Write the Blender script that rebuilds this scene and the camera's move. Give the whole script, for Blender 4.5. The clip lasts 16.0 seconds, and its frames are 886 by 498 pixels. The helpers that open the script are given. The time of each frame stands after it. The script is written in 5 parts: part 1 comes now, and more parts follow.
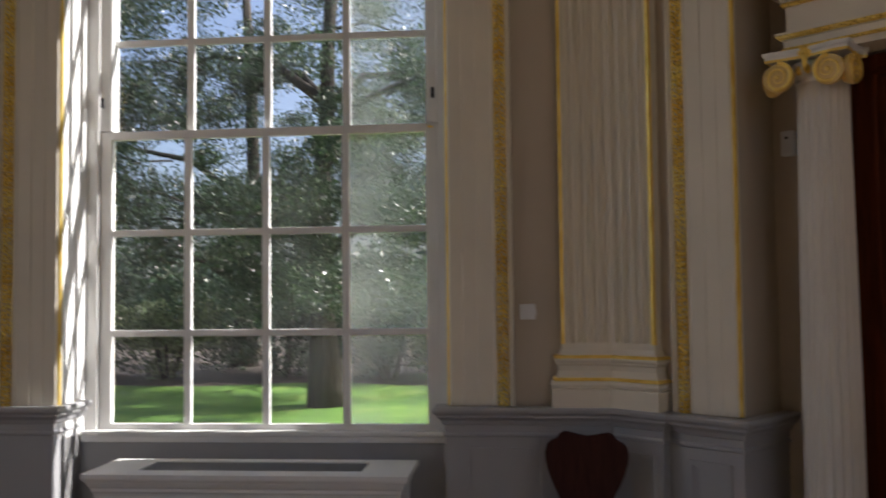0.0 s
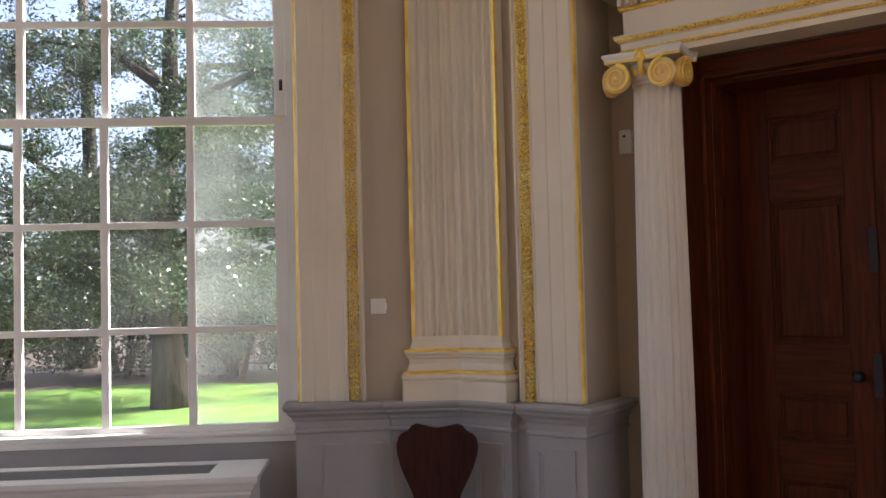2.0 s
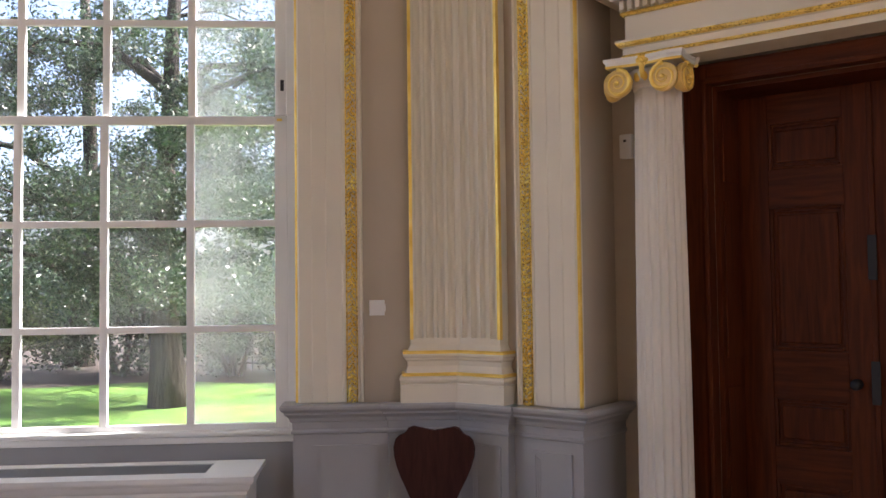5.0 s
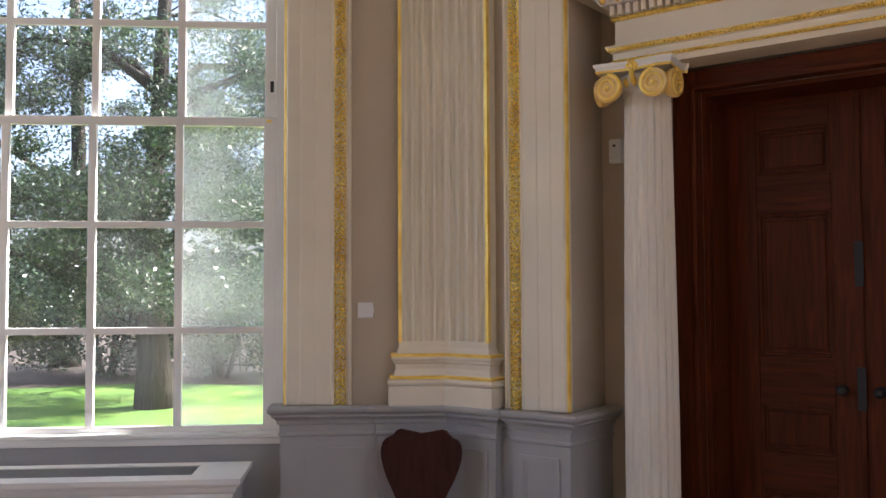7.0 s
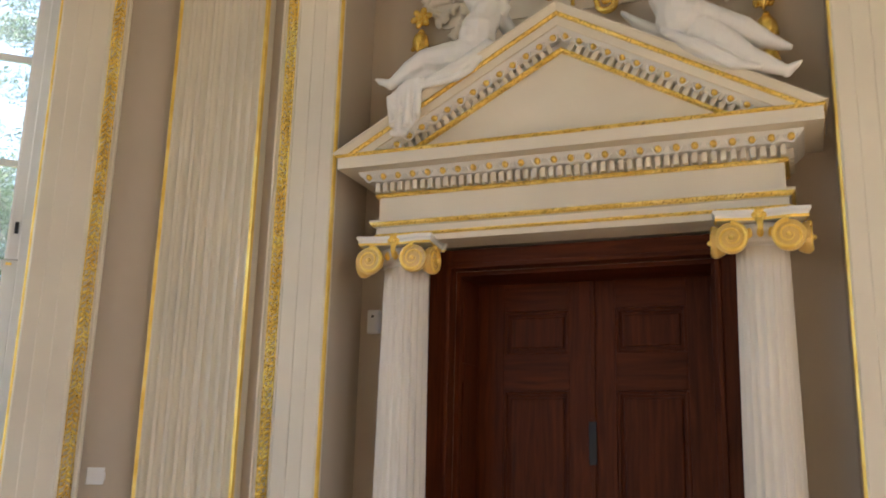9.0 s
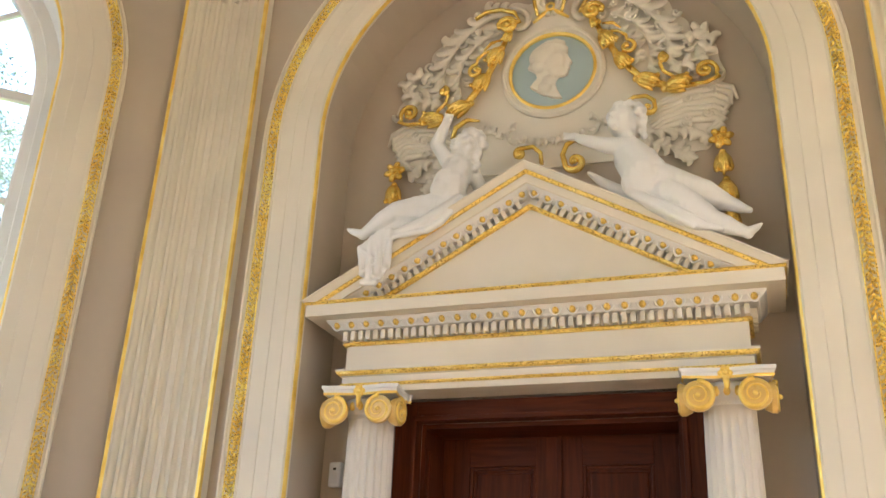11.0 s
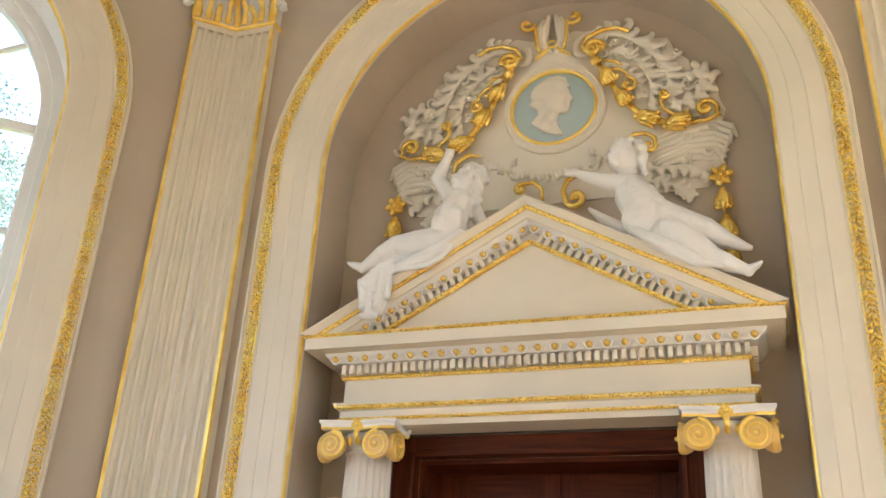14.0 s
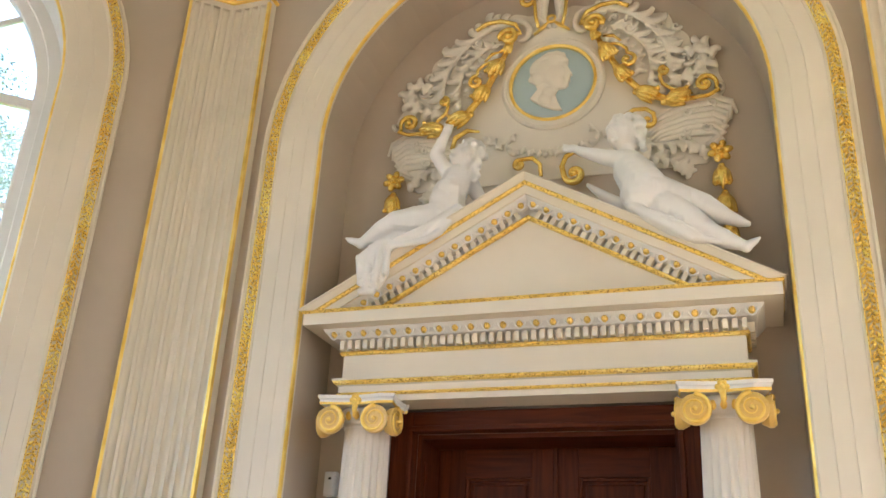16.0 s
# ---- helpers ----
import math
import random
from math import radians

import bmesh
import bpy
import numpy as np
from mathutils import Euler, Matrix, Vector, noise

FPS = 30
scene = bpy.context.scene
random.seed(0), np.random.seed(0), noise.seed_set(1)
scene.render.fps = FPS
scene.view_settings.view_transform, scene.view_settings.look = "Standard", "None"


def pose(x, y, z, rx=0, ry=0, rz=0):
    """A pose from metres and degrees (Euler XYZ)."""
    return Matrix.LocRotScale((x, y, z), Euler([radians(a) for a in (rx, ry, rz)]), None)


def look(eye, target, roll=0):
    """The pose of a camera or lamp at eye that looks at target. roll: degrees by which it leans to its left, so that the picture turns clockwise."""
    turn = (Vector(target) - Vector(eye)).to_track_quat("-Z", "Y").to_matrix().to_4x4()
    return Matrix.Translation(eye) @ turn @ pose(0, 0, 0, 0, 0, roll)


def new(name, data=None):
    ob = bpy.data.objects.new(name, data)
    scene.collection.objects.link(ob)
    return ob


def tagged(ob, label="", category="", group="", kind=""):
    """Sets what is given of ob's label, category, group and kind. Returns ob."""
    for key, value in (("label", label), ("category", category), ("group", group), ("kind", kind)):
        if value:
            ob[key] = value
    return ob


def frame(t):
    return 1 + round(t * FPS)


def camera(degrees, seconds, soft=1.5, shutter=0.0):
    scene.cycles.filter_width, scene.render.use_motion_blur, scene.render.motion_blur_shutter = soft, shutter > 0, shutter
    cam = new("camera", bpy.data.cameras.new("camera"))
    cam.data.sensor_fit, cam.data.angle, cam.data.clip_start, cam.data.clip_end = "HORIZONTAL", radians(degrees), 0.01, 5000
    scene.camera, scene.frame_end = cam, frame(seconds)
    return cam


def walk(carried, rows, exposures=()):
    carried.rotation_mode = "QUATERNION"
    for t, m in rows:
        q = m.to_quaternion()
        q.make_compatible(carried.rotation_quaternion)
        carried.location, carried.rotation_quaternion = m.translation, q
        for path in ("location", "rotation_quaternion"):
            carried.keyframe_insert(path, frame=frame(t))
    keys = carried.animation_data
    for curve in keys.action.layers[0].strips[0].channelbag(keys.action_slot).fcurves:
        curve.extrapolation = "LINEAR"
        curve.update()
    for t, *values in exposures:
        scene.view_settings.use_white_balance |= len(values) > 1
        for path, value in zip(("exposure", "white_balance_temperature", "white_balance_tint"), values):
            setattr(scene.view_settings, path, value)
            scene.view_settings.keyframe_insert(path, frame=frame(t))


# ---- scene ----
cam = camera(51.9, 16.0, 1.5, 0.35)


# the camera stands near the middle of the room, turns to the door and tilts up
ROWS = [
    (0.0, pose(1.048, -4.139, 1.620, 92.83, 0.66, 47.07)),
    (0.2, pose(1.048, -4.139, 1.620, 92.04, -0.30, 44.21)),
    (0.5, pose(1.048, -4.139, 1.620, 92.26, -0.93, 42.64)),
    (1.0, pose(1.048, -4.139, 1.620, 91.71, 0.16, 40.79)),
    (1.5, pose(1.048, -4.139, 1.620, 92.37, 0.29, 39.61)),
    (2.0, pose(1.048, -4.139, 1.620, 92.33, 1.39, 37.70)),
    (2.5, pose(1.048, -4.139, 1.620, 91.69, 1.10, 37.86)),
    (3.0, pose(1.048, -4.139, 1.620, 91.38, 0.79, 37.66)),
    (3.5, pose(1.048, -4.139, 1.620, 92.32, 0.40, 37.64)),
    (4.0, pose(1.048, -4.139, 1.620, 92.46, 0.59, 37.78)),
    (6.5, pose(1.048, -4.139, 1.620, 92.45, 0.53, 37.24)),
    (7.0, pose(1.048, -4.139, 1.620, 92.66, 0.25, 36.92)),
    (7.5, pose(1.048, -4.139, 1.620, 93.93, 0.37, 35.97)),
    (8.0, pose(1.048, -4.139, 1.620, 96.50, -0.81, 31.75)),
    (8.5, pose(1.048, -4.139, 1.620, 99.83, -0.90, 26.48)),
    (9.0, pose(1.048, -4.139, 1.620, 103.30, -1.46, 21.47)),
    (9.5, pose(1.048, -4.139, 1.620, 106.46, -1.92, 20.13)),
    (10.0, pose(1.048, -4.139, 1.620, 109.39, -2.01, 19.69)),
    (12.5, pose(1.048, -4.139, 1.620, 114.38, -2.51, 18.77)),
    (13.0, pose(1.048, -4.139, 1.620, 114.79, -2.52, 18.80)),
    (13.5, pose(1.048, -4.139, 1.620, 115.07, -2.82, 19.04)),
    (14.0, pose(1.048, -4.139, 1.620, 115.01, -2.83, 18.88)),
    (14.5, pose(1.048, -4.139, 1.620, 114.83, -2.74, 18.71)),
    (15.0, pose(1.048, -4.139, 1.620, 114.56, -2.74, 18.90)),
    (15.5, pose(1.048, -4.139, 1.620, 114.27, -2.88, 18.71)),
    (16.0, pose(1.048, -4.139, 1.620, 113.49, -2.85, 18.75)),
]
EXPOSURES = [(0.0, 0.93, 6100, 13), (0.5, 1.08, 6100, 14), (1.0, 1.5, 6200, 16), (1.5, 1.72, 6200, 17), (2.5, 2.15, 6100, 18), (4.0, 2.2, 6100, 18), (7.0, 2.15, 5950, 16),
             (8.0, 2.0, 5950, 13), (9.0, 2.68, 5950, 8), (9.5, 2.9, 6000, 6), (10.0, 3.05, 5930, 6), (12.5, 3.24, 5760, 5), (14.0, 3.22, 5720, 5), (16.0, 3.2, 5620, 5)]
walk(cam, ROWS, EXPOSURES)

# ---- world, sun and daylight ----
ANG = radians(41.66)           # turn from the door wall to the window wall
FACE = 4.0                     # width of the door wall between its corners
W_FACE = 4.14                  # width of the window wall
DOOR_M = Matrix.Identity(4)
WIN_M = Matrix.Translation((-FACE / 2, 0, 0)) @ Matrix.Rotation(ANG, 4, "Z")
RIGHT_M = Matrix.Translation((FACE / 2, 0, 0)) @ Matrix.Rotation(-ANG, 4, "Z")

world = bpy.data.worlds.new("sky")
scene.world = world
world.use_nodes = True
wn = world.node_tree
sky = wn.nodes.new("ShaderNodeTexSky")
sky.sky_type, sky.sun_disc = "NISHITA", False
SUN_DIR = (WIN_M.to_3x3() @ Vector((1.0, 0.27, 0.85))).normalized()
sky.dust_density, sky.air_density = 5.0, 0.75
sky.sun_elevation = math.asin(SUN_DIR.z)
sky.sun_rotation = math.atan2(SUN_DIR.x, SUN_DIR.y)
wn.nodes["Background"].inputs["Strength"].default_value = 0.15
wn.links.new(sky.outputs[0], wn.nodes["Background"].inputs["Color"])
sun = new("sun", bpy.data.lights.new("sun", "SUN"))
sun.data.energy, sun.data.angle, sun.data.color = 5.0, radians(0.5), (1.0, 0.95, 0.86)
sun.matrix_world = look(SUN_DIR * 30, (0, 0, 0))


def window_lamp(eye, target, width, height, watts):
    """Daylight of a window opening of the room."""
    ob = new("window_daylight", bpy.data.lights.new("window_daylight", "AREA"))
    ob.data.shape, ob.data.size, ob.data.size_y, ob.data.energy = "RECTANGLE", width, height, watts
    ob.data.color = (1.0, 0.96, 0.89)
    ob.matrix_world = look(eye, target)
    return ob


# ---- materials ----
def nodes_of(name):
    m = bpy.data.materials.new(name)
    m.use_nodes = True
    nt = m.node_tree
    return m, nt, nt.nodes["Principled BSDF"]


def tex(nt, kind, scale, detail=4.0, space="Object", stretch=(1, 1, 1)):
    co = nt.nodes.new("ShaderNodeTexCoord")
    mp = nt.nodes.new("ShaderNodeMapping")
    mp.inputs["Scale"].default_value = stretch
    nt.links.new(co.outputs[space], mp.inputs[0])
    n = nt.nodes.new(kind)
    n.inputs["Scale"].default_value = scale
    if "Detail" in n.inputs:
        n.inputs["Detail"].default_value = detail
    nt.links.new(mp.outputs[0], n.inputs["Vector"])
    return n


def ramp(nt, src, stops):
    r = nt.nodes.new("ShaderNodeValToRGB")
    els = r.color_ramp.elements
    while len(els) < len(stops):
        els.new(0.5)
    for e, (p, c) in zip(els, stops):
        e.position, e.color = p, (*c, 1)
    nt.links.new(src, r.inputs[0])
    return r


def bump(nt, bsdf, src, strength, distance):
    b = nt.nodes.new("ShaderNodeBump")
    b.inputs["Strength"].default_value, b.inputs["Distance"].default_value = strength, distance
    nt.links.new(src, b.inputs["Height"])
    nt.links.new(b.outputs[0], bsdf.inputs["Normal"])
    return b


def paint(name, colour, rough, wear=0.05, grain=0.0006):
    """Brushed paint: slow stains, fine brush relief."""
    m, nt, p = nodes_of(name)
    n = tex(nt, "ShaderNodeTexNoise", 1.7, 6)
    lo, hi = [c * (1 - wear) for c in colour], [min(1, c * (1 + wear)) for c in colour]
    r = ramp(nt, n.outputs[0], [(0.35, lo), (0.65, hi)])
    nt.links.new(r.outputs[0], p.inputs["Base Color"])
    f = tex(nt, "ShaderNodeTexNoise", 90, 3)
    bump(nt, p, f.outputs[0], 0.35, grain)
    rr = ramp(nt, n.outputs[0], [(0.3, [rough * 0.85] * 3), (0.7, [min(1, rough * 1.15)] * 3)])
    nt.links.new(rr.outputs[0], p.inputs["Roughness"])
    return m


CREAM = paint("cream_paint", (0.74, 0.672, 0.55), 0.5)
WHITE = paint("white_paint", (0.80, 0.79, 0.77), 0.38)
TAUPE = paint("taupe_wall_paint", (0.49, 0.416, 0.327), 0.7)
GREY = paint("grey_dado_paint", (0.37, 0.365, 0.37), 0.45)
STONE_WHITE = paint("column_paint", (0.72, 0.675, 0.61), 0.5)
PLASTER = paint("white_plaster", (0.78, 0.76, 0.73), 0.55, 0.04, 0.001)
RELIEF = paint("relief_plaster", (0.73, 0.675, 0.575), 0.6, 0.05, 0.001)
BLUE = paint("pale_blue_paint", (0.40, 0.50, 0.52), 0.6)
CEIL = paint("ceiling_paint", (0.75, 0.73, 0.69), 0.7)
IRON = paint("black_iron", (0.012, 0.012, 0.013), 0.6)
PLASTIC = paint("white_plastic", (0.76, 0.76, 0.76), 0.35, 0.01, 0.0001)
DARKGAP = paint("dark_gap", (0.02, 0.018, 0.016), 0.8)


def gold(name, rough, relief, metal=0.55, tone=1.0, grain=150, notch_shade=False):
    m, nt, p = nodes_of(name)
    n = tex(nt, "ShaderNodeTexNoise", 9, 5)
    r = ramp(nt, n.outputs[0], [(p, (r * tone, g * tone ** 1.5, b * tone ** 2)) for p, (r, g, b) in ((0.3, (0.82, 0.54, 0.09)), (0.55, (0.96, 0.70, 0.17)), (0.8, (1.0, 0.83, 0.32)))])
    nt.links.new(r.outputs[0], p.inputs["Base Color"])
    # dark brown specks painted in for the shade inside carved notches
    if notch_shade:
        spots = tex(nt, "ShaderNodeTexNoise", 130, 2)
        bare = ramp(nt, spots.outputs[0], [(0.54, (0, 0, 0)), (0.62, (1, 1, 1))])
        mixed = nt.nodes.new("ShaderNodeMixRGB")
        mixed.inputs[2].default_value = (0.42, 0.24, 0.05, 1)
        nt.links.new(bare.outputs[0], mixed.inputs[0])
        nt.links.new(r.outputs[0], mixed.inputs[1])
        nt.links.new(mixed.outputs[0], p.inputs["Base Color"])
    p.inputs["Metallic"].default_value = metal
    p.inputs["Roughness"].default_value = rough
    f = tex(nt, "ShaderNodeTexNoise", grain, 3)
    bump(nt, p, f.outputs[0], 0.8, relief)
    return m


GOLD = gold("gold_leaf", 0.34, 0.0015)
GOLD_SOFT = gold("carved_gold_leaf", 0.30, 0.005, 0.55, 1.12, 75, True)
GOLD_BEAD = gold("notch_shaded_gold_leaf", 0.36, 0.010, 0.5, 1.03, 80, True)
GOLD_DEEP = gold("burnished_gold_leaf", 0.24, 0.007, 0.8, 1.0, 55)

CREAM_GOLD = gold("dim_notch_shaded_gold_leaf", 0.30, 0.001, 0.6, 0.90, 60, True)
VOLUTE = paint("gilded_cream_paint", (0.74, 0.50, 0.15), 0.28, 0.2)
SLAT = paint("grey_metal_slat", (0.22, 0.22, 0.22), 0.35, 0.02, 0.0001)


def wood(name, dark, light, rough, grain_axis=(14, 14, 1.0)):
    m, nt, p = nodes_of(name)
    n = tex(nt, "ShaderNodeTexNoise", 3.0, 8, "Object", grain_axis)
    n.inputs["Distortion"].default_value = 0.6
    r = ramp(nt, n.outputs[0], [(0.3, dark), (0.7, light)])
    nt.links.new(r.outputs[0], p.inputs["Base Color"])
    p.inputs["Roughness"].default_value = rough
    p.inputs["Specular IOR Level"].default_value = 0.14
    bump(nt, p, n.outputs[0], 0.2, 0.0008)
    return m


MAHOGANY = wood("mahogany", (0.048, 0.0105, 0.0030), (0.108, 0.0265, 0.0072), 0.5)
MAHOGANY_H = wood("mahogany_cross", (0.048, 0.0105, 0.0030), (0.108, 0.0265, 0.0072), 0.5, (1.0, 14, 14))
CHAIRWOOD = wood("dark_chair_wood", (0.030, 0.009, 0.008), (0.055, 0.017, 0.013), 0.4)
FLOORWOOD = wood("oak_boards", (0.22, 0.145, 0.085), (0.36, 0.25, 0.155), 0.35, (1, 12, 12))


def glass(name, haze):
    m = bpy.data.materials.new(name)
    m.use_nodes = True
    nt = m.node_tree
    nt.nodes.clear()
    out = nt.nodes.new("ShaderNodeOutputMaterial")
    clear, shine, mix = nt.nodes.new("ShaderNodeBsdfTransparent"), nt.nodes.new("ShaderNodeBsdfGlossy"), nt.nodes.new("ShaderNodeMixShader")
    shine.inputs["Roughness"].default_value = 0.02
    fr = nt.nodes.new("ShaderNodeFresnel")
    fr.inputs["IOR"].default_value = 1.45
    nt.links.new(fr.outputs[0], mix.inputs[0])
    nt.links.new(clear.outputs[0], mix.inputs[1])
    nt.links.new(shine.outputs[0], mix.inputs[2])
    last = mix
    if haze > 0:
        dust, more = nt.nodes.new("ShaderNodeBsdfTranslucent"), nt.nodes.new("ShaderNodeMixShader")
        dust.inputs["Color"].default_value = (0.9, 0.93, 0.95, 1)
        n = tex(nt, "ShaderNodeTexNoise", 2.0, 4, "Object", (1, 1, 0.8))
        r = ramp(nt, n.outputs[0], [(0.34, [haze * 0.25] * 3), (0.68, [haze * 1.7] * 3)])
        nt.links.new(r.outputs[0], more.inputs[0])
        nt.links.new(mix.outputs[0], more.inputs[1])
        nt.links.new(dust.outputs[0], more.inputs[2])
        last = more
    nt.links.new(last.outputs[0], out.inputs[0])
    return m


GLASS = glass("window_glass", 0.006)
GLASS_FILMED = glass("filmed_window_glass", 0.012)
# dust, with its haze raised to imitate sun glare on the last pane column
GLASS_DUSTY_GLARE = glass("dusty_glare_window_glass", 0.15)


def ground_material():
    m, nt, p = nodes_of("lawn")
    n = tex(nt, "ShaderNodeTexNoise", 1.1, 8)
    # grass tones; the dark patches also paint in some tree shadow dapple
    r = ramp(nt, n.outputs[0], [(0.3, (0.060, 0.15, 0.018)), (0.55, (0.12, 0.25, 0.03)), (0.75, (0.24, 0.34, 0.07))])
    nt.links.new(r.outputs[0], p.inputs["Base Color"])
    p.inputs["Roughness"].default_value = 0.8
    f = tex(nt, "ShaderNodeTexNoise", 40, 5)
    bump(nt, p, f.outputs[0], 0.8, 0.05)
    return m


LAWN = ground_material()


def earthy(name, dark, light, scale, relief, stretch=(1, 1, 1)):
    m, nt, p = nodes_of(name)
    n = tex(nt, "ShaderNodeTexNoise", scale, 8, "Object", stretch)
    r = ramp(nt, n.outputs[0], [(0.3, dark), (0.7, light)])
    nt.links.new(r.outputs[0], p.inputs["Base Color"])
    p.inputs["Roughness"].default_value = 0.9
    bump(nt, p, n.outputs[0], 0.9, relief)
    return m


SOIL = earthy("leaf_litter", (0.025, 0.019, 0.013), (0.085, 0.065, 0.047), 4, 0.06)
BARK = earthy("bark", (0.008, 0.006, 0.004), (0.045, 0.035, 0.024), 8, 0.09, (1, 1, 0.22))


def leaf_material(name, dark, light):
    m, nt, p = nodes_of(name)
    g = nt.nodes.new("ShaderNodeNewGeometry")
    r = ramp(nt, g.outputs["Random Per Island"], [(0.0, dark), (0.7, light), (1.0, [c * 1.5 for c in light])])
    nt.links.new(r.outputs[0], p.inputs["Base Color"])
    p.inputs["Roughness"].default_value = 0.32
    p.inputs["Specular IOR Level"].default_value = 0.6
    tr, mix = nt.nodes.new("ShaderNodeBsdfTranslucent"), nt.nodes.new("ShaderNodeMixShader")
    nt.links.new(r.outputs[0], tr.inputs["Color"])
    mix.inputs[0].default_value = 0.35
    nt.links.new(p.outputs[0], mix.inputs[1])
    nt.links.new(tr.outputs[0], mix.inputs[2])
    nt.links.new(mix.outputs[0], nt.nodes["Material Output"].inputs[0])
    return m


LEAF = leaf_material("evergreen_leaves", (0.012, 0.026, 0.014), (0.058, 0.092, 0.048))
LEAF_LIGHT = leaf_material("shrub_leaves", (0.06, 0.085, 0.04), (0.20, 0.25, 0.12))


# ---- building helpers ----
def link(name, bm, mat, smooth=False):
    bmesh.ops.recalc_face_normals(bm, faces=bm.faces[:])
    me = bpy.data.meshes.new(name)
    bm.to_mesh(me)
    bm.free()
    if smooth:
        for f in me.polygons:
            f.use_smooth = True
    if mat:
        me.materials.append(mat)
    return me


def thing(name, label, category, m=None, kind="", group=""):
    ob = new(name)
    ob.empty_display_size = 0.1
    if m is not None:
        ob.matrix_world = m
    return tagged(ob, label, category, group, kind)


def part(name, bm, mat, parent, label="", smooth=False):
    ob = new(name, link(name, bm, mat, smooth))
    if parent:
        ob.parent = parent
    if label:
        tagged(ob, label)
    return ob


def piece(name, me, parent, m):
    ob = new(name, me)
    ob.parent = parent
    ob.matrix_basis = m
    return ob


def structure(name, bm, mat, m=None, label="", category="", smooth=False):
    ob = new(name, link(name, bm, mat, smooth))
    if m is not None:
        ob.matrix_world = m
    return tagged(ob, label, category, "", "structure")


def box(bm, x0, x1, y0, y1, z0, z1, bev=0.0):
    g = bmesh.ops.create_cube(bm, size=1.0)
    vs = g["verts"]
    bmesh.ops.scale(bm, vec=(abs(x1 - x0), abs(y1 - y0), abs(z1 - z0)), verts=vs)
    bmesh.ops.translate(bm, vec=((x0 + x1) / 2, (y0 + y1) / 2, (z0 + z1) / 2), verts=vs)
    if bev > 0:
        es = list({e for v in vs for e in v.link_edges})
        bmesh.ops.bevel(bm, geom=es, offset=bev, segments=2, affect="EDGES", profile=0.6)
    return bm


def boxed(*a, **k):
    return box(bmesh.new(), *a, **k)


def sweep(bm, path, profile, closed=False, caps=True):
    """Sweep a profile of (out, up) along a plan polyline of (x, y); out lies to the right of the way, corners are mitred."""
    n = len(path)
    rings = []
    for i in range(n):
        p = Vector(path[i])
        a = Vector(path[i]) - Vector(path[i - 1]) if (i > 0 or closed) else None
        b = Vector(path[(i + 1) % n]) - Vector(path[i]) if (i < n - 1 or closed) else None
        a = a.normalized() if a is not None else b.normalized()
        b = b.normalized() if b is not None else a
        na, nb = Vector((a.y, -a.x)), Vector((b.y, -b.x))
        mit = na + nb
        mit = mit / max(mit.dot(na), 1e-6)
        rings.append([bm.verts.new((p.x + mit.x * o, p.y + mit.y * o, z)) for o, z in profile])
    for i in range(n if closed else n - 1):
        r, s = rings[i], rings[(i + 1) % n]
        for k in range(len(profile)):
            j = (k + 1) % len(profile)
            bm.faces.new((r[k], r[j], s[j], s[k]))
    if caps and not closed:
        bm.faces.new(rings[0])
        bm.faces.new(list(reversed(rings[-1])))
    return bm


def arch_path(half, z0, zc, steps=28):
    """Points (x, z) up one jamb, round a half circle and down the other."""
    pts = [(-half, z0)]
    pts += [(-half * math.cos(math.pi * i / steps), zc + half * math.sin(math.pi * i / steps)) for i in range(steps + 1)]
    return pts + [(half, z0)]


def arch_sweep(bm, half, z0, zc, profile, steps=28, caps=True):
    """Sweep a profile of (away from the opening, y) round an arch."""
    pts = arch_path(half, z0, zc, steps)
    rings = []
    for i, (x, z) in enumerate(pts):
        if i == 0 or i == len(pts) - 1:
            d = Vector((-1 if i == 0 else 1, 0))
        else:
            d = Vector((x, z - zc)).normalized()
        rings.append([bm.verts.new((x + d.x * o, y, z + d.y * o)) for o, y in profile])
    for a, b in zip(rings, rings[1:]):
        for k in range(len(profile)):
            j = (k + 1) % len(profile)
            bm.faces.new((a[k], a[j], b[j], b[k]))
    if caps:
        bm.faces.new(rings[0])
        bm.faces.new(list(reversed(rings[-1])))
    return bm


def prism(bm, outline, y0, y1):
    """A flat outline of (x, z) given thickness from y0 to y1."""
    a = [bm.verts.new((x, y0, z)) for x, z in outline]
    b = [bm.verts.new((x, y1, z)) for x, z in outline]
    bm.faces.new(a)
    bm.faces.new(list(reversed(b)))
    for i in range(len(a)):
        j = (i + 1) % len(a)
        bm.faces.new((a[i], b[i], b[j], a[j]))
    return bm


BALLS = {}


def ball_shape(seg, rings):
    """Unit sphere as points and faces, kept for reuse."""
    if (seg, rings) not in BALLS:
        vs = [Vector((0, 0, 1))]
        for i in range(1, rings):
            t = math.pi * i / rings
            vs += [Vector((math.sin(t) * math.cos(2 * math.pi * k / seg), math.sin(t) * math.sin(2 * math.pi * k / seg), math.cos(t))) for k in range(seg)]
        vs.append(Vector((0, 0, -1)))
        fs = [(0, 1 + k, 1 + (k + 1) % seg) for k in range(seg)]
        for i in range(rings - 2):
            a, b = 1 + i * seg, 1 + (i + 1) * seg
            fs += [(a + k, b + k, b + (k + 1) % seg, a + (k + 1) % seg) for k in range(seg)]
        a, e = 1 + (rings - 2) * seg, len(vs) - 1
        fs += [(a + k, e, a + (k + 1) % seg) for k in range(seg)]
        BALLS[seg, rings] = vs, fs
    return BALLS[seg, rings]


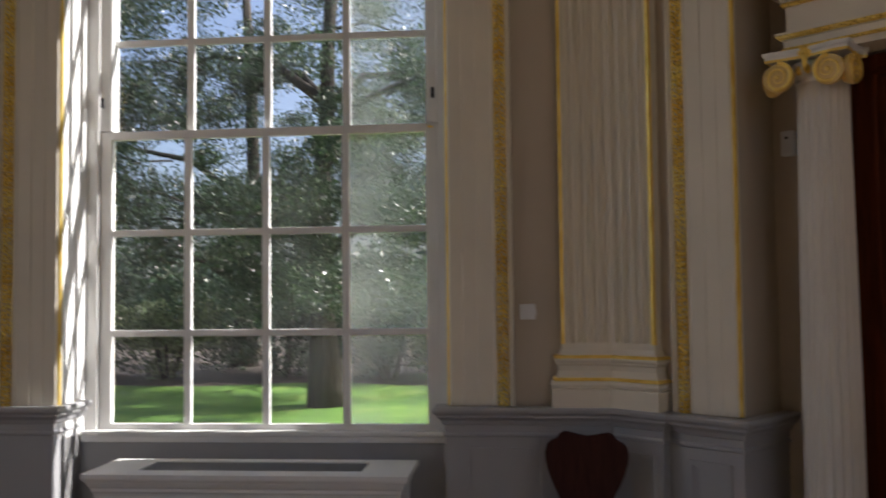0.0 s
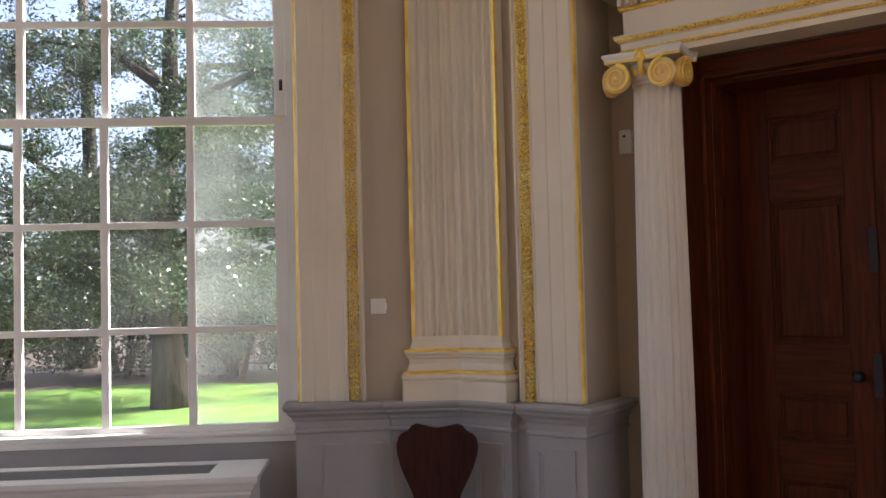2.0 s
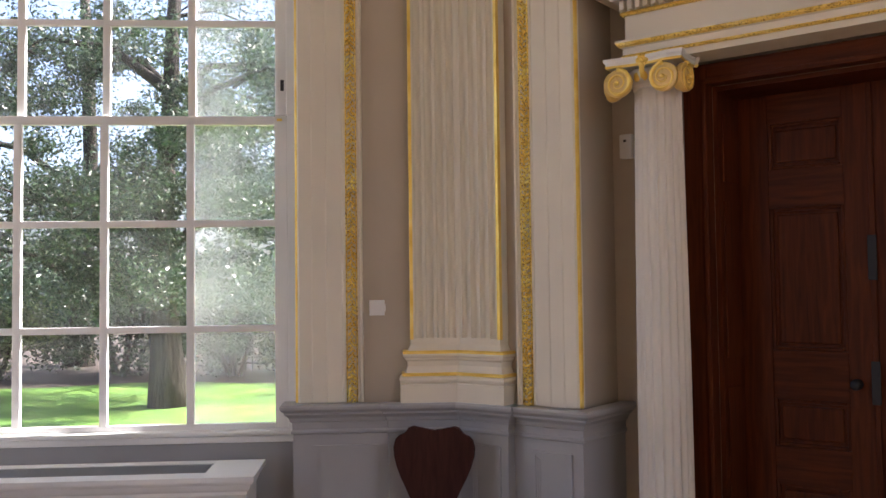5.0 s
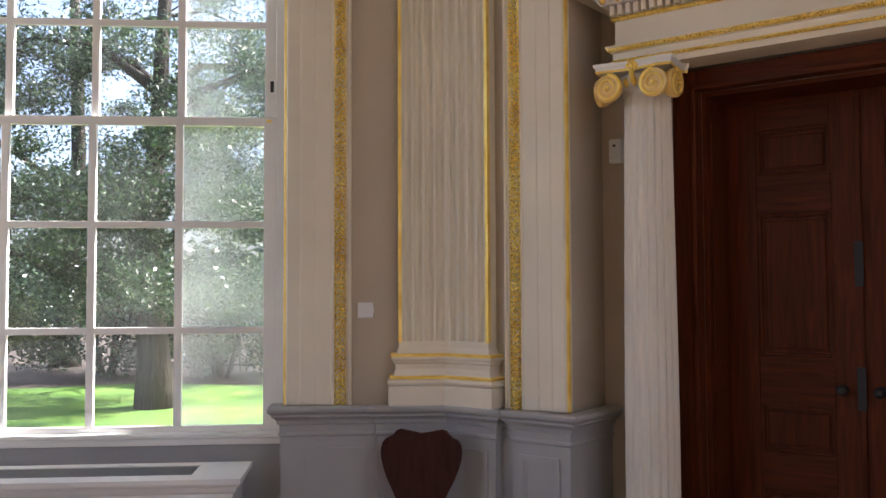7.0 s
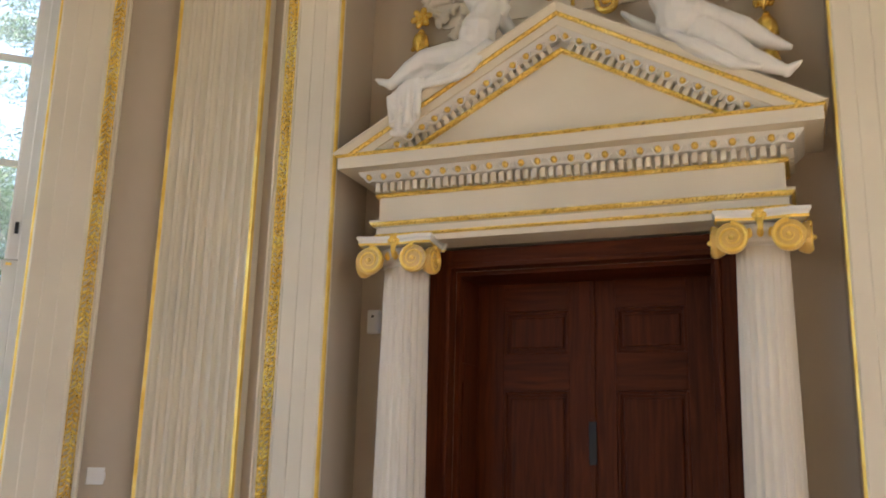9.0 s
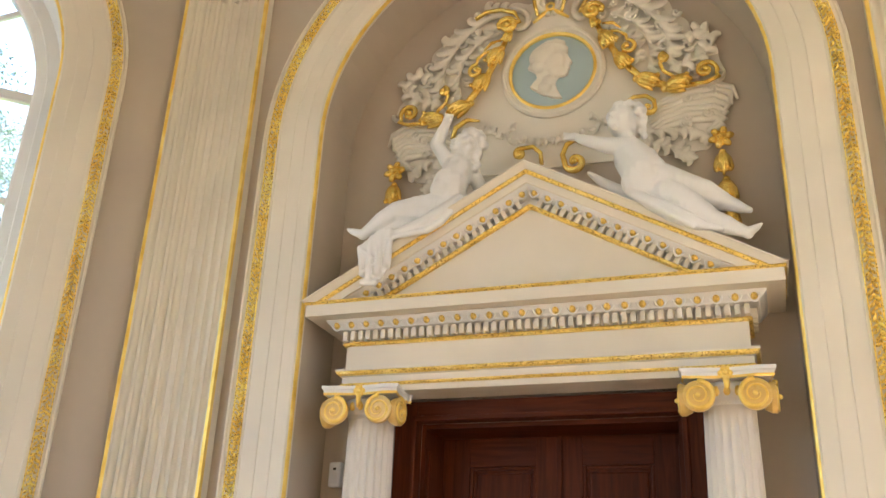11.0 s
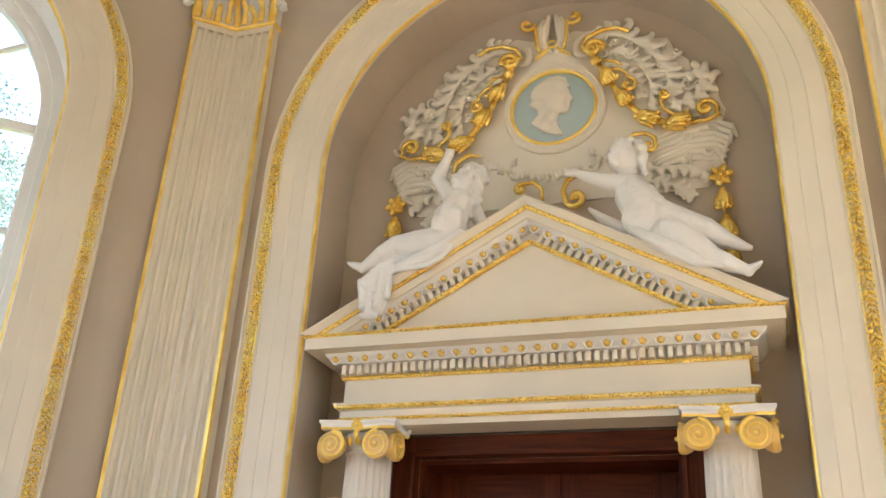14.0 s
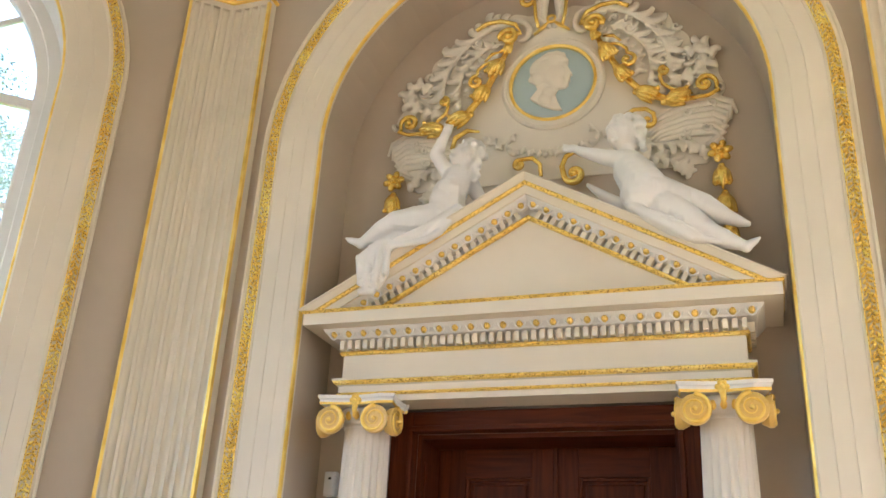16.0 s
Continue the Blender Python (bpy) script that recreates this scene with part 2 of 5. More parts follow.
def ball(bm, c, r, rot=None, seg=12, rings=8):
    m = Matrix.Translation(c) @ (rot.to_4x4() if rot else Matrix.Identity(4)) @ Matrix.Diagonal((*(r if hasattr(r, "__len__") else (r, r, r)), 1))
    vs, fs = ball_shape(seg, rings)
    new_vs = [bm.verts.new(m @ v) for v in vs]
    for f in fs:
        bm.faces.new([new_vs[k] for k in f])
    return bm


def tube(bm, pts, radii, seg=10, flat=1.0):
    """A tapered round tube through 3D points; flat squeezes it along y."""
    pts = [Vector(p) for p in pts]
    rings = []
    for i, p in enumerate(pts):
        t = (pts[min(i + 1, len(pts) - 1)] - pts[max(i - 1, 0)]).normalized()
        side = t.cross(Vector((0, 1, 0)))
        if side.length < 0.05:
            side = t.cross(Vector((1, 0, 0)))
        side.normalize()
        up = side.cross(t)
        ring = []
        for k in range(seg):
            a = 2 * math.pi * k / seg
            q = side * math.cos(a) * radii[i] + up * math.sin(a) * radii[i]
            q.y *= flat
            ring.append(bm.verts.new(p + q))
        rings.append(ring)
    for a, b in zip(rings, rings[1:]):
        for k in range(seg):
            j = (k + 1) % seg
            bm.faces.new((a[k], a[j], b[j], b[k]))
    bm.faces.new(list(reversed(rings[0])))
    bm.faces.new(rings[-1])
    return bm


def limb(bm, a, b, ra, rb, steps=6):
    """A rounded limb: balls strung from a to b."""
    a, b = Vector(a), Vector(b)
    n = max(3, int((b - a).length / (0.5 * min(ra, rb))) + 1)
    for i in range(n + 1):
        f = i / n
        ball(bm, a.lerp(b, f), ra + (rb - ra) * f, seg=10, rings=7)
    return bm


def lathe(bm, profile, seg=24, centre=(0, 0)):
    rings = [[bm.verts.new((centre[0] + r * math.cos(2 * math.pi * k / seg), centre[1] + r * math.sin(2 * math.pi * k / seg), z)) for k in range(seg)] for r, z in profile]
    for a, b in zip(rings, rings[1:]):
        for k in range(seg):
            j = (k + 1) % seg
            bm.faces.new((a[k], a[j], b[j], b[k]))
    bm.faces.new(list(reversed(rings[0])))
    bm.faces.new(rings[-1])
    return bm

# ---- large structure ----
def arch_wall(bm, x0, x1, z1, y0, y1, half, zc, cx=0.0, steps=28):
    """A wall slab with an opening that goes up from the floor to a half-round head."""
    arc = [(cx - half * math.cos(math.pi * i / steps), zc + half * math.sin(math.pi * i / steps)) for i in range(steps + 1)]
    low, high = [(cx - half, 0.0)] + arc + [(cx + half, 0.0)], [(cx - half, z1)] + [(x, z1) for x, _ in arc] + [(cx + half, z1)]
    rows = {}
    for y in (y0, y1):
        lo, hi = [bm.verts.new((x, y, z)) for x, z in low], [bm.verts.new((x, y, z)) for x, z in high]
        a, b = [bm.verts.new((x0, y, z)) for z in (0, z1)], [bm.verts.new((x1, y, z)) for z in (0, z1)]
        for i in range(1, len(lo) - 2):
            bm.faces.new((lo[i], lo[i + 1], hi[i + 1], hi[i]))
        bm.faces.new((a[0], lo[0], lo[1], hi[1], a[1]))
        bm.faces.new((lo[-1], b[0], b[1], hi[-2], lo[-2]))
        rows[y] = (lo, a, b)
    (l0, a0, b0), (l1, a1, b1) = rows[y0], rows[y1]
    for i in range(len(l0) - 1):
        bm.faces.new((l0[i], l0[i + 1], l1[i + 1], l1[i]))
    bm.faces.new((a0[0], a0[1], a1[1], a1[0]))
    bm.faces.new((b0[0], b0[1], b1[1], b1[0]))
    bm.faces.new((a0[1], b0[1], b1[1], a1[1]))
    return bm


H_ROOM = 7.4
NICHE_HALF, NICHE_ZC, NICHE_DEPTH = 1.245, 4.265, 0.38
WIN_X, WIN_HALF, WIN_ZC = -2.07, 1.14, 4.57
GLASS_Y = 0.35
DOOR_HALF, DOOR_TOP = 0.676, 2.635

structure("wall_door", arch_wall(bmesh.new(), -FACE / 2, FACE / 2, H_ROOM, 0.0, NICHE_DEPTH, NICHE_HALF, NICHE_ZC), TAUPE, None,
          "taupe painted wall with an arched door niche", "wall")
for x0, x1, z0 in ((-2.2, -DOOR_HALF, 0), (DOOR_HALF, 2.2, 0), (-DOOR_HALF, DOOR_HALF, DOOR_TOP)):
    structure("wall_niche", boxed(x0, x1, NICHE_DEPTH, 0.95, z0, H_ROOM), TAUPE, None, "taupe painted back of the arched niche", "wall")
structure("wall_window", arch_wall(bmesh.new(), -W_FACE, 0.0, H_ROOM, 0.0, 0.55, WIN_HALF, WIN_ZC, WIN_X), TAUPE, WIN_M,
          "taupe painted wall with a tall arched window", "wall")
structure("wall_apron", boxed(WIN_X - WIN_HALF, WIN_X + WIN_HALF, 0.255, 0.54, 0, 0.78), GREY, WIN_M, "plain painted wall under the window sill", "wall")


def wall_with_opening(name, width, half, z0, z1, m, watts):
    """A plain wall of the room with one daylight opening at its middle; local x runs from 0 to width."""
    if not watts:
        structure(name, boxed(0, width, 0, 0.5, 0, H_ROOM), TAUPE, m, "plain taupe painted wall", "wall")
        return
    bm, c = bmesh.new(), width / 2
    box(bm, 0, c - half, 0, 0.5, 0, H_ROOM)
    box(bm, c + half, width, 0, 0.5, 0, H_ROOM)
    box(bm, c - half, c + half, 0, 0.5, 0, z0)
    box(bm, c - half, c + half, 0, 0.5, z1, H_ROOM)
    structure(name, bm, TAUPE, m, "plain taupe painted wall", "wall")
    if watts:
        window_lamp(m @ Vector((c, 0.42, (z0 + z1) / 2)), m @ Vector((c, -3, (z0 + z1) / 2)), 2 * half, z1 - z0, watts)


P_WEST = WIN_M @ Vector((-W_FACE, 0, 0))
P_EAST = RIGHT_M @ Vector((FACE, 0, 0))


def between(a, b):
    """A frame for a wall: x from a to b, y out of the room, with the room on the right-hand side of the way."""
    d = Vector(b[:2]) - Vector(a[:2])
    return Matrix.Translation((a[0], a[1], 0)) @ Matrix.Rotation(math.atan2(d.y, d.x), 4, "Z"), d.length


wall_with_opening("wall_right", FACE, 1.0, 0.82, 5.3, RIGHT_M, 1.0)
P_SE, P_S1, P_S2, P_SW = (P_EAST.x, P_EAST.y - 4.0), (2.0, -9.6), (-2.0, -9.6), (P_WEST.x, P_WEST.y - 4.0)
for nm, a, b, watts in (("wall_east", P_EAST, P_SE, 6.4), ("wall_southeast", P_SE, P_S1, 0), ("wall_south", P_S1, P_S2, 0), ("wall_southwest", P_S2, P_SW, 7.0), ("wall_west", P_SW, P_WEST, 5.4)):
    m, w = between(a, b)
    wall_with_opening(nm, w, 1.0, 0.82, 5.3, m, watts)
structure("floor", boxed(-7, 7, -11, 1.0, -0.15, 0.0), FLOORWOOD, None, "oak board floor", "floor")
structure("ceiling", boxed(-7, 7, -11, 1.2, H_ROOM, H_ROOM + 0.2), CEIL, None, "plain white plaster ceiling", "ceiling")


# ---- corner geometry: points along the two walls that meet at a corner ----
def corner(side):
    """at(face, u, d): plan point u metres from the corner along the door wall ('D') or its neighbour ('W'), d metres into the room; fold(d): on the mitre."""
    c, s = math.cos(ANG), math.sin(ANG)

    def at(face, u, d):
        if face == "D":
            x, y = -FACE / 2 + u, -d
        else:
            x, y = -FACE / 2 - c * u + s * d, -s * u - c * d
        return (x if side < 0 else -x, y)

    def fold(d):
        return at("D", d * math.tan(ANG / 2), d)
    return at, fold


def right_way(path, side):
    return path if side < 0 else list(reversed(path))


# ---- dado ----
DADO_TOP = 1.0
DADO = [(-0.02, 0.0), (0.035, 0.0), (0.035, 0.13), (0.02, 0.15), (0.0, 0.165), (0.0, 0.835), (0.012, 0.842), (0.012, 0.852), (0.004, 0.862), (0.006, 0.90), (0.016, 0.905),
        (0.022, 0.925), (0.038, 0.942), (0.046, 0.946), (0.046, 0.957), (0.056, 0.963), (0.066, 0.975), (0.068, 0.99), (0.062, DADO_TOP), (-0.02, DADO_TOP)]


def dado(side, wall_end):
    at, fold = corner(side)
    path = wall_end(at) + [at("W", 0.430, 0.085), at("W", 0.425, 0.10), fold(0.10),
                           at("D", 0.355, 0.10), at("D", 0.355, 0.035), at("D", 0.455, 0.035), at("D", 0.455, 0.085), at("D", 0.795, 0.085), at("D", 0.795, -NICHE_DEPTH)]
    ob = thing("dado", "grey painted panelled dado with moulded cap, turning the corner", "dado", kind="structure")
    part("dado_body", sweep(bmesh.new(), right_way(path, side), DADO), GREY, ob)
    # sunk panels: a raised flat border round each
    def panel(face, u0, u1, d, z0=0.24, z1=0.775):
        bm = bmesh.new()
        a, b = Vector(at(face, u0, d)), Vector(at(face, u1, d))
        t = (b - a).normalized()
        n = Vector((t.y, -t.x))
        if n.dot(Vector((0, -4.5)) - a) < 0:
            n = -n
        w = (b - a).length

        def bar(p, q, z_a, z_b, out=0.014):
            pts = [a + t * p, a + t * q]
            vs = [bm.verts.new((v.x + n.x * o, v.y + n.y * o, z)) for o in (-0.004, out) for v in pts for z in (z_a, z_b)]
            for f in ((0, 1, 3, 2), (4, 5, 7, 6), (0, 1, 5, 4), (2, 3, 7, 6), (0, 2, 6, 4), (1, 3, 7, 5)):
                bm.faces.new([vs[i] for i in f])
        bar(0, 0.022, z0, z1)
        bar(w - 0.022, w, z0, z1)
        bar(0.022, w - 0.022, z1 - 0.022, z1)
        bar(0.022, w - 0.022, z0, z0 + 0.022)
        for k, out in ((0.022, 0.008), (0.032, 0.004)):
            bar(k, k + 0.0095, z0 + k, z1 - k, out)
            bar(w - k - 0.0095, w - k, z0 + k, z1 - k, out)
            bar(k + 0.0095, w - k - 0.0095, z1 - k - 0.0095, z1 - k, out)
            bar(k + 0.0095, w - k - 0.0095, z0 + k, z0 + k + 0.0095, out)
        part("panel_moulding", bm, GREY, ob)
    panel("W", 0.485, 0.835, 0.085)
    panel("W", 0.13, 0.31, 0.10)
    panel("D", 0.11, 0.31, 0.10)
    panel("D", 0.500, 0.735, 0.085)
    return ob


dado(-1, lambda at: [at("W", 0.945, -0.05), at("W", 0.945, 0.085)])
dado(1, lambda at: [at("W", 1.4, 0.05)])
# dado beyond the window
pts = [(WIN_X - WIN_HALF, 0.252), (WIN_X - WIN_HALF, -0.085), (WIN_X - WIN_HALF - 0.34, -0.085), (WIN_X - WIN_HALF - 0.355, -0.05), (-W_FACE, -0.05)]
bm = sweep(bmesh.new(), list(reversed(pts)), DADO)
ob = structure("dado", bm, GREY, WIN_M, "grey painted dado beside the window", "dado")


# ---- pilasters folded into the corners ----
def plan_prism(bm, outline, z0, z1):
    a, b = [bm.verts.new((x, y, z0)) for x, y in outline], [bm.verts.new((x, y, z1)) for x, y in outline]
    bm.faces.new(a)
    bm.faces.new(list(reversed(b)))
    for i in range(len(a)):
        j = (i + 1) % len(a)
        bm.faces.new((a[i], b[i], b[j], a[j]))
    return bm


PIL_W, PIL_D, CAP_Z = 0.300, 0.08, 5.37


def fluted_face(at, face, u0, u1, d, count=4):
    """Plan points of one fluted half, from the fold outwards: round hollows between narrow fillets."""
    pitch = (u1 - u0 - 0.024) / count
    out = []
    for k in range(count):
        w = pitch * 0.74
        a = u0 + 0.010 + k * pitch + pitch * 0.13
        for i in range(13):
            f = math.pi * i / 12
            out.append(at(face, a + w * (0.5 - 0.5 * math.cos(f)), d - 0.026 * math.sin(f)))
    return out


def pilaster(side):
    at, fold = corner(side)
    ob = thing("pilaster", "cream fluted corner pilaster edged with gold, on a moulded base", "pilaster")
    uf = PIL_D * math.tan(ANG / 2)
    left, right = fluted_face(at, "W", uf, PIL_W, PIL_D), fluted_face(at, "D", uf, PIL_W, PIL_D)
    outline = [at("W", PIL_W, -0.01), at("W", PIL_W, PIL_D)] + list(reversed(left)) + [fold(PIL_D)] + right + [at("D", PIL_W, PIL_D), at("D", PIL_W, -0.01), fold(-0.01)]
    part("shaft", plan_prism(bmesh.new(), outline, 1.345, CAP_Z - 0.04), CREAM, ob)
    plain = [at("W", PIL_W, -0.01), at("W", PIL_W, PIL_D), fold(PIL_D), at("D", PIL_W, PIL_D), at("D", PIL_W, -0.01), fold(-0.01)]
    part("shaft_foot", plan_prism(bmesh.new(), plain, 1.29, 1.345), CREAM, ob)
    part("shaft_top", plan_prism(bmesh.new(), plain, CAP_Z - 0.04, CAP_Z), CREAM, ob)
    for face in "WD":
        bm = bmesh.new()
        q = [at(face, PIL_W - 0.014, PIL_D - 0.004), at(face, PIL_W - 0.014, PIL_D + 0.005), at(face, PIL_W + 0.004, PIL_D + 0.005), at(face, PIL_W + 0.004, PIL_D - 0.02)]
        part("gilt_edge", plan_prism(bm, q, 1.34, CAP_Z - 0.03), GOLD, ob, "thin gold edge line")
    path = right_way([at("W", PIL_W, -0.0), at("W", PIL_W, PIL_D), fold(PIL_D), at("D", PIL_W, PIL_D), at("D", PIL_W, -0.0)], side)
    base = [(-0.03, 1.0), (0.060, 1.0), (0.060, 1.098), (0.052, 1.104), (0.062, 1.112), (0.066, 1.125), (0.060, 1.138), (0.045, 1.143), (0.045, 1.150), (0.030, 1.165), (0.018, 1.195), (0.022, 1.222),
            (0.034, 1.232), (0.034, 1.24), (0.044, 1.248), (0.046, 1.258), (0.040, 1.268), (0.020, 1.272), (0.010, 1.29), (0.002, 1.31), (-0.03, 1.31)]
    part("base", sweep(bmesh.new(), path, base), CREAM, ob)
    for z, o in ((1.150, 0.046), (1.270, 0.040)):
        ring = [(-0.02, z - 0.010), (o, z - 0.010), (o + 0.006, z - 0.004), (o + 0.006, z + 0.004), (o, z + 0.010), (-0.02, z + 0.010)]
        part("gilt_ring", sweep(bmesh.new(), path, ring), GOLD, ob, "gold base ring")
    neck = [(-0.03, CAP_Z), (0.016, CAP_Z), (0.022, CAP_Z + 0.010), (0.016, CAP_Z + 0.022), (-0.03, CAP_Z + 0.022)]
    part("gilt_astragal", sweep(bmesh.new(), path, neck), GOLD, ob, "gold necking ring")
    bell = [(-0.03, CAP_Z + 0.022), (0.004, CAP_Z + 0.022), (0.006, CAP_Z + 0.25), (0.03, CAP_Z + 0.45), (0.09, CAP_Z + 0.56), (0.09, CAP_Z + 0.62), (-0.03, CAP_Z + 0.62)]
    part("capital_bell", sweep(bmesh.new(), path, bell), PLASTER, ob)

    def leaf(face, u, d, z, h, w, mat, nm):
        """A capital leaf: a lobed tongue that curls outwards at its tip."""
        bm = bmesh.new()
        rows = []
        for i in range(9):
            f = i / 8
            out = 0.012 + 0.02 * f + (0.07 * max(0, f - 0.6) / 0.4)
            zz = z + h * (f if f < 0.85 else 0.85 - (f - 0.85) * 0.6)
            half = w * (0.75 + 0.25 * math.sin(f * 9)) * (1 - max(0, f - 0.7) * 1.8)
            row = []
            for k in (-1, -0.5, 0, 0.5, 1):
                x, y = at(face, u + half * k, d + out - 0.012 * abs(k))
                row.append(bm.verts.new((x, y, zz)))
            rows.append(row)
        for a, b in zip(rows, rows[1:]):
            for k in range(4):
                bm.faces.new((a[k], a[k + 1], b[k + 1], b[k]))
        o = part(nm, bm, mat, ob, smooth=True)
        so = o.modifiers.new("thick", "SOLIDIFY")
        so.thickness = 0.012
    for face in "WD":
        for u in (0.10, 0.225):
            leaf(face, u, PIL_D, CAP_Z + 0.02, 0.26, 0.055, PLASTER, "acanthus_leaf")
            leaf(face, u, PIL_D + 0.02, CAP_Z + 0.02, 0.20, 0.016, GOLD, "gilt_rib")
        leaf(face, 0.165, PIL_D + 0.004, CAP_Z + 0.02, 0.12, 0.022, GOLD, "gilt_rib")
        leaf(face, 0.30, PIL_D + 0.01, CAP_Z + 0.02, 0.24, 0.03, GOLD, "gilt_leaf")
    leaf("D", PIL_D * math.tan(ANG / 2), PIL_D + 0.01, CAP_Z + 0.02, 0.24, 0.03, GOLD, "gilt_leaf")
    for face in "WD":
        bm = bmesh.new()
        a = at(face, 0.37, PIL_D + 0.02)
        ball(bm, (a[0], a[1], CAP_Z + 0.10), (0.03, 0.03, 0.016))
        ball(bm, (a[0], a[1] , CAP_Z + 0.13), (0.022, 0.022, 0.02))
        b = at(face, 0.30, PIL_D)
        tube(bm, [(a[0], a[1], CAP_Z + 0.11), (b[0], b[1], CAP_Z + 0.14)], [0.012, 0.016], 8)
        part("leaf_tip", bm, PLASTER, ob, smooth=True)
    return ob


pilaster(-1)
pilaster(1)


# ---- arched surrounds with gold mouldings ----
def enriched(half, z0, zc, o, y, step=0.030):
    """A row of carved leaf pairs with a berry between them along an arch line, as one strip."""
    bm = bmesh.new()
    pts = arch_path(half + o, z0, zc, 60)
    arch_sweep(bm, half, z0, zc, [(o - 0.031, y + 0.012), (o - 0.031, y - 0.006), (o - 0.026, y - 0.008), (o - 0.024, y + 0.004), (o + 0.024, y + 0.004), (o + 0.026, y - 0.008), (o + 0.031, y - 0.006), (o + 0.031, y + 0.012)], 48)
    run, rnd = 0.0, random.Random(5)
    for (xa, za), (xb, zb) in zip(pts, pts[1:]):
        seg = math.hypot(xb - xa, zb - za)
        ang = math.atan2(zb - za, xb - xa)
        while run < seg:
            f = run / seg
            c = Vector((xa + (xb - xa) * f, y - 0.004, za + (zb - za) * f))
            along, side = Vector((math.cos(ang), 0, math.sin(ang))), Vector((-math.sin(ang), 0, math.cos(ang)))
            for sg in (-1, 1):
                rot = Matrix.Rotation(-ang - sg * (0.75 + rnd.uniform(-0.45, 0.45)), 3, "Y")
                g = rnd.uniform(0.75, 1.3)
                ball(bm, c + side * sg * 0.012 + along * rnd.uniform(-0.004, 0.004), (0.0155 * g, 0.016 * g, 0.0075 * g), rot, 7, 5)
            ball(bm, c + along * step * 0.45 + side * rnd.uniform(-0.006, 0.006), (0.008, 0.016, 0.008), None, 6, 4)
            run += step
        run -= seg
    return bm


def surround(m, half, z0, zc, cx, label, strip=0.298):
    ob = thing("arch_surround", label, "moulding", m @ Matrix.Translation((cx, 0, 0)), kind="structure")
    fascia = [(-0.003, 0.012), (-0.003, -0.018), (0.016, -0.036), (0.085, -0.036), (0.089, -0.040), (0.165, -0.040), (0.169, -0.045), (0.252, -0.045), (0.256, -0.050), (0.345, -0.050), (0.352, -0.062),
              (0.362, -0.062), (0.368, -0.045), (0.368, 0.01)]
    part("fascia", arch_sweep(bmesh.new(), half, z0, zc, fascia, 40), CREAM, ob)
    part("gilt_bead", arch_sweep(bmesh.new(), half, z0, zc, [(-0.008, -0.010), (-0.004, -0.024), (0.006, -0.028), (0.013, -0.020), (0.013, -0.010)], 40), GOLD, ob, "thin gold bead")
    part("gilt_moulding", enriched(half, z0, zc, strip, -0.052), GOLD_SOFT, ob, "carved gold leaf moulding", smooth=True)["kind"] = "stuff"
    return ob


surround(DOOR_M, NICHE_HALF, DADO_TOP, NICHE_ZC, 0.0, "cream stepped arch surround with carved gold moulding round the door niche")
surround(WIN_M, WIN_HALF, DADO_TOP, WIN_ZC, WIN_X, "cream stepped arch surround with carved gold moulding round the window", 0.306)


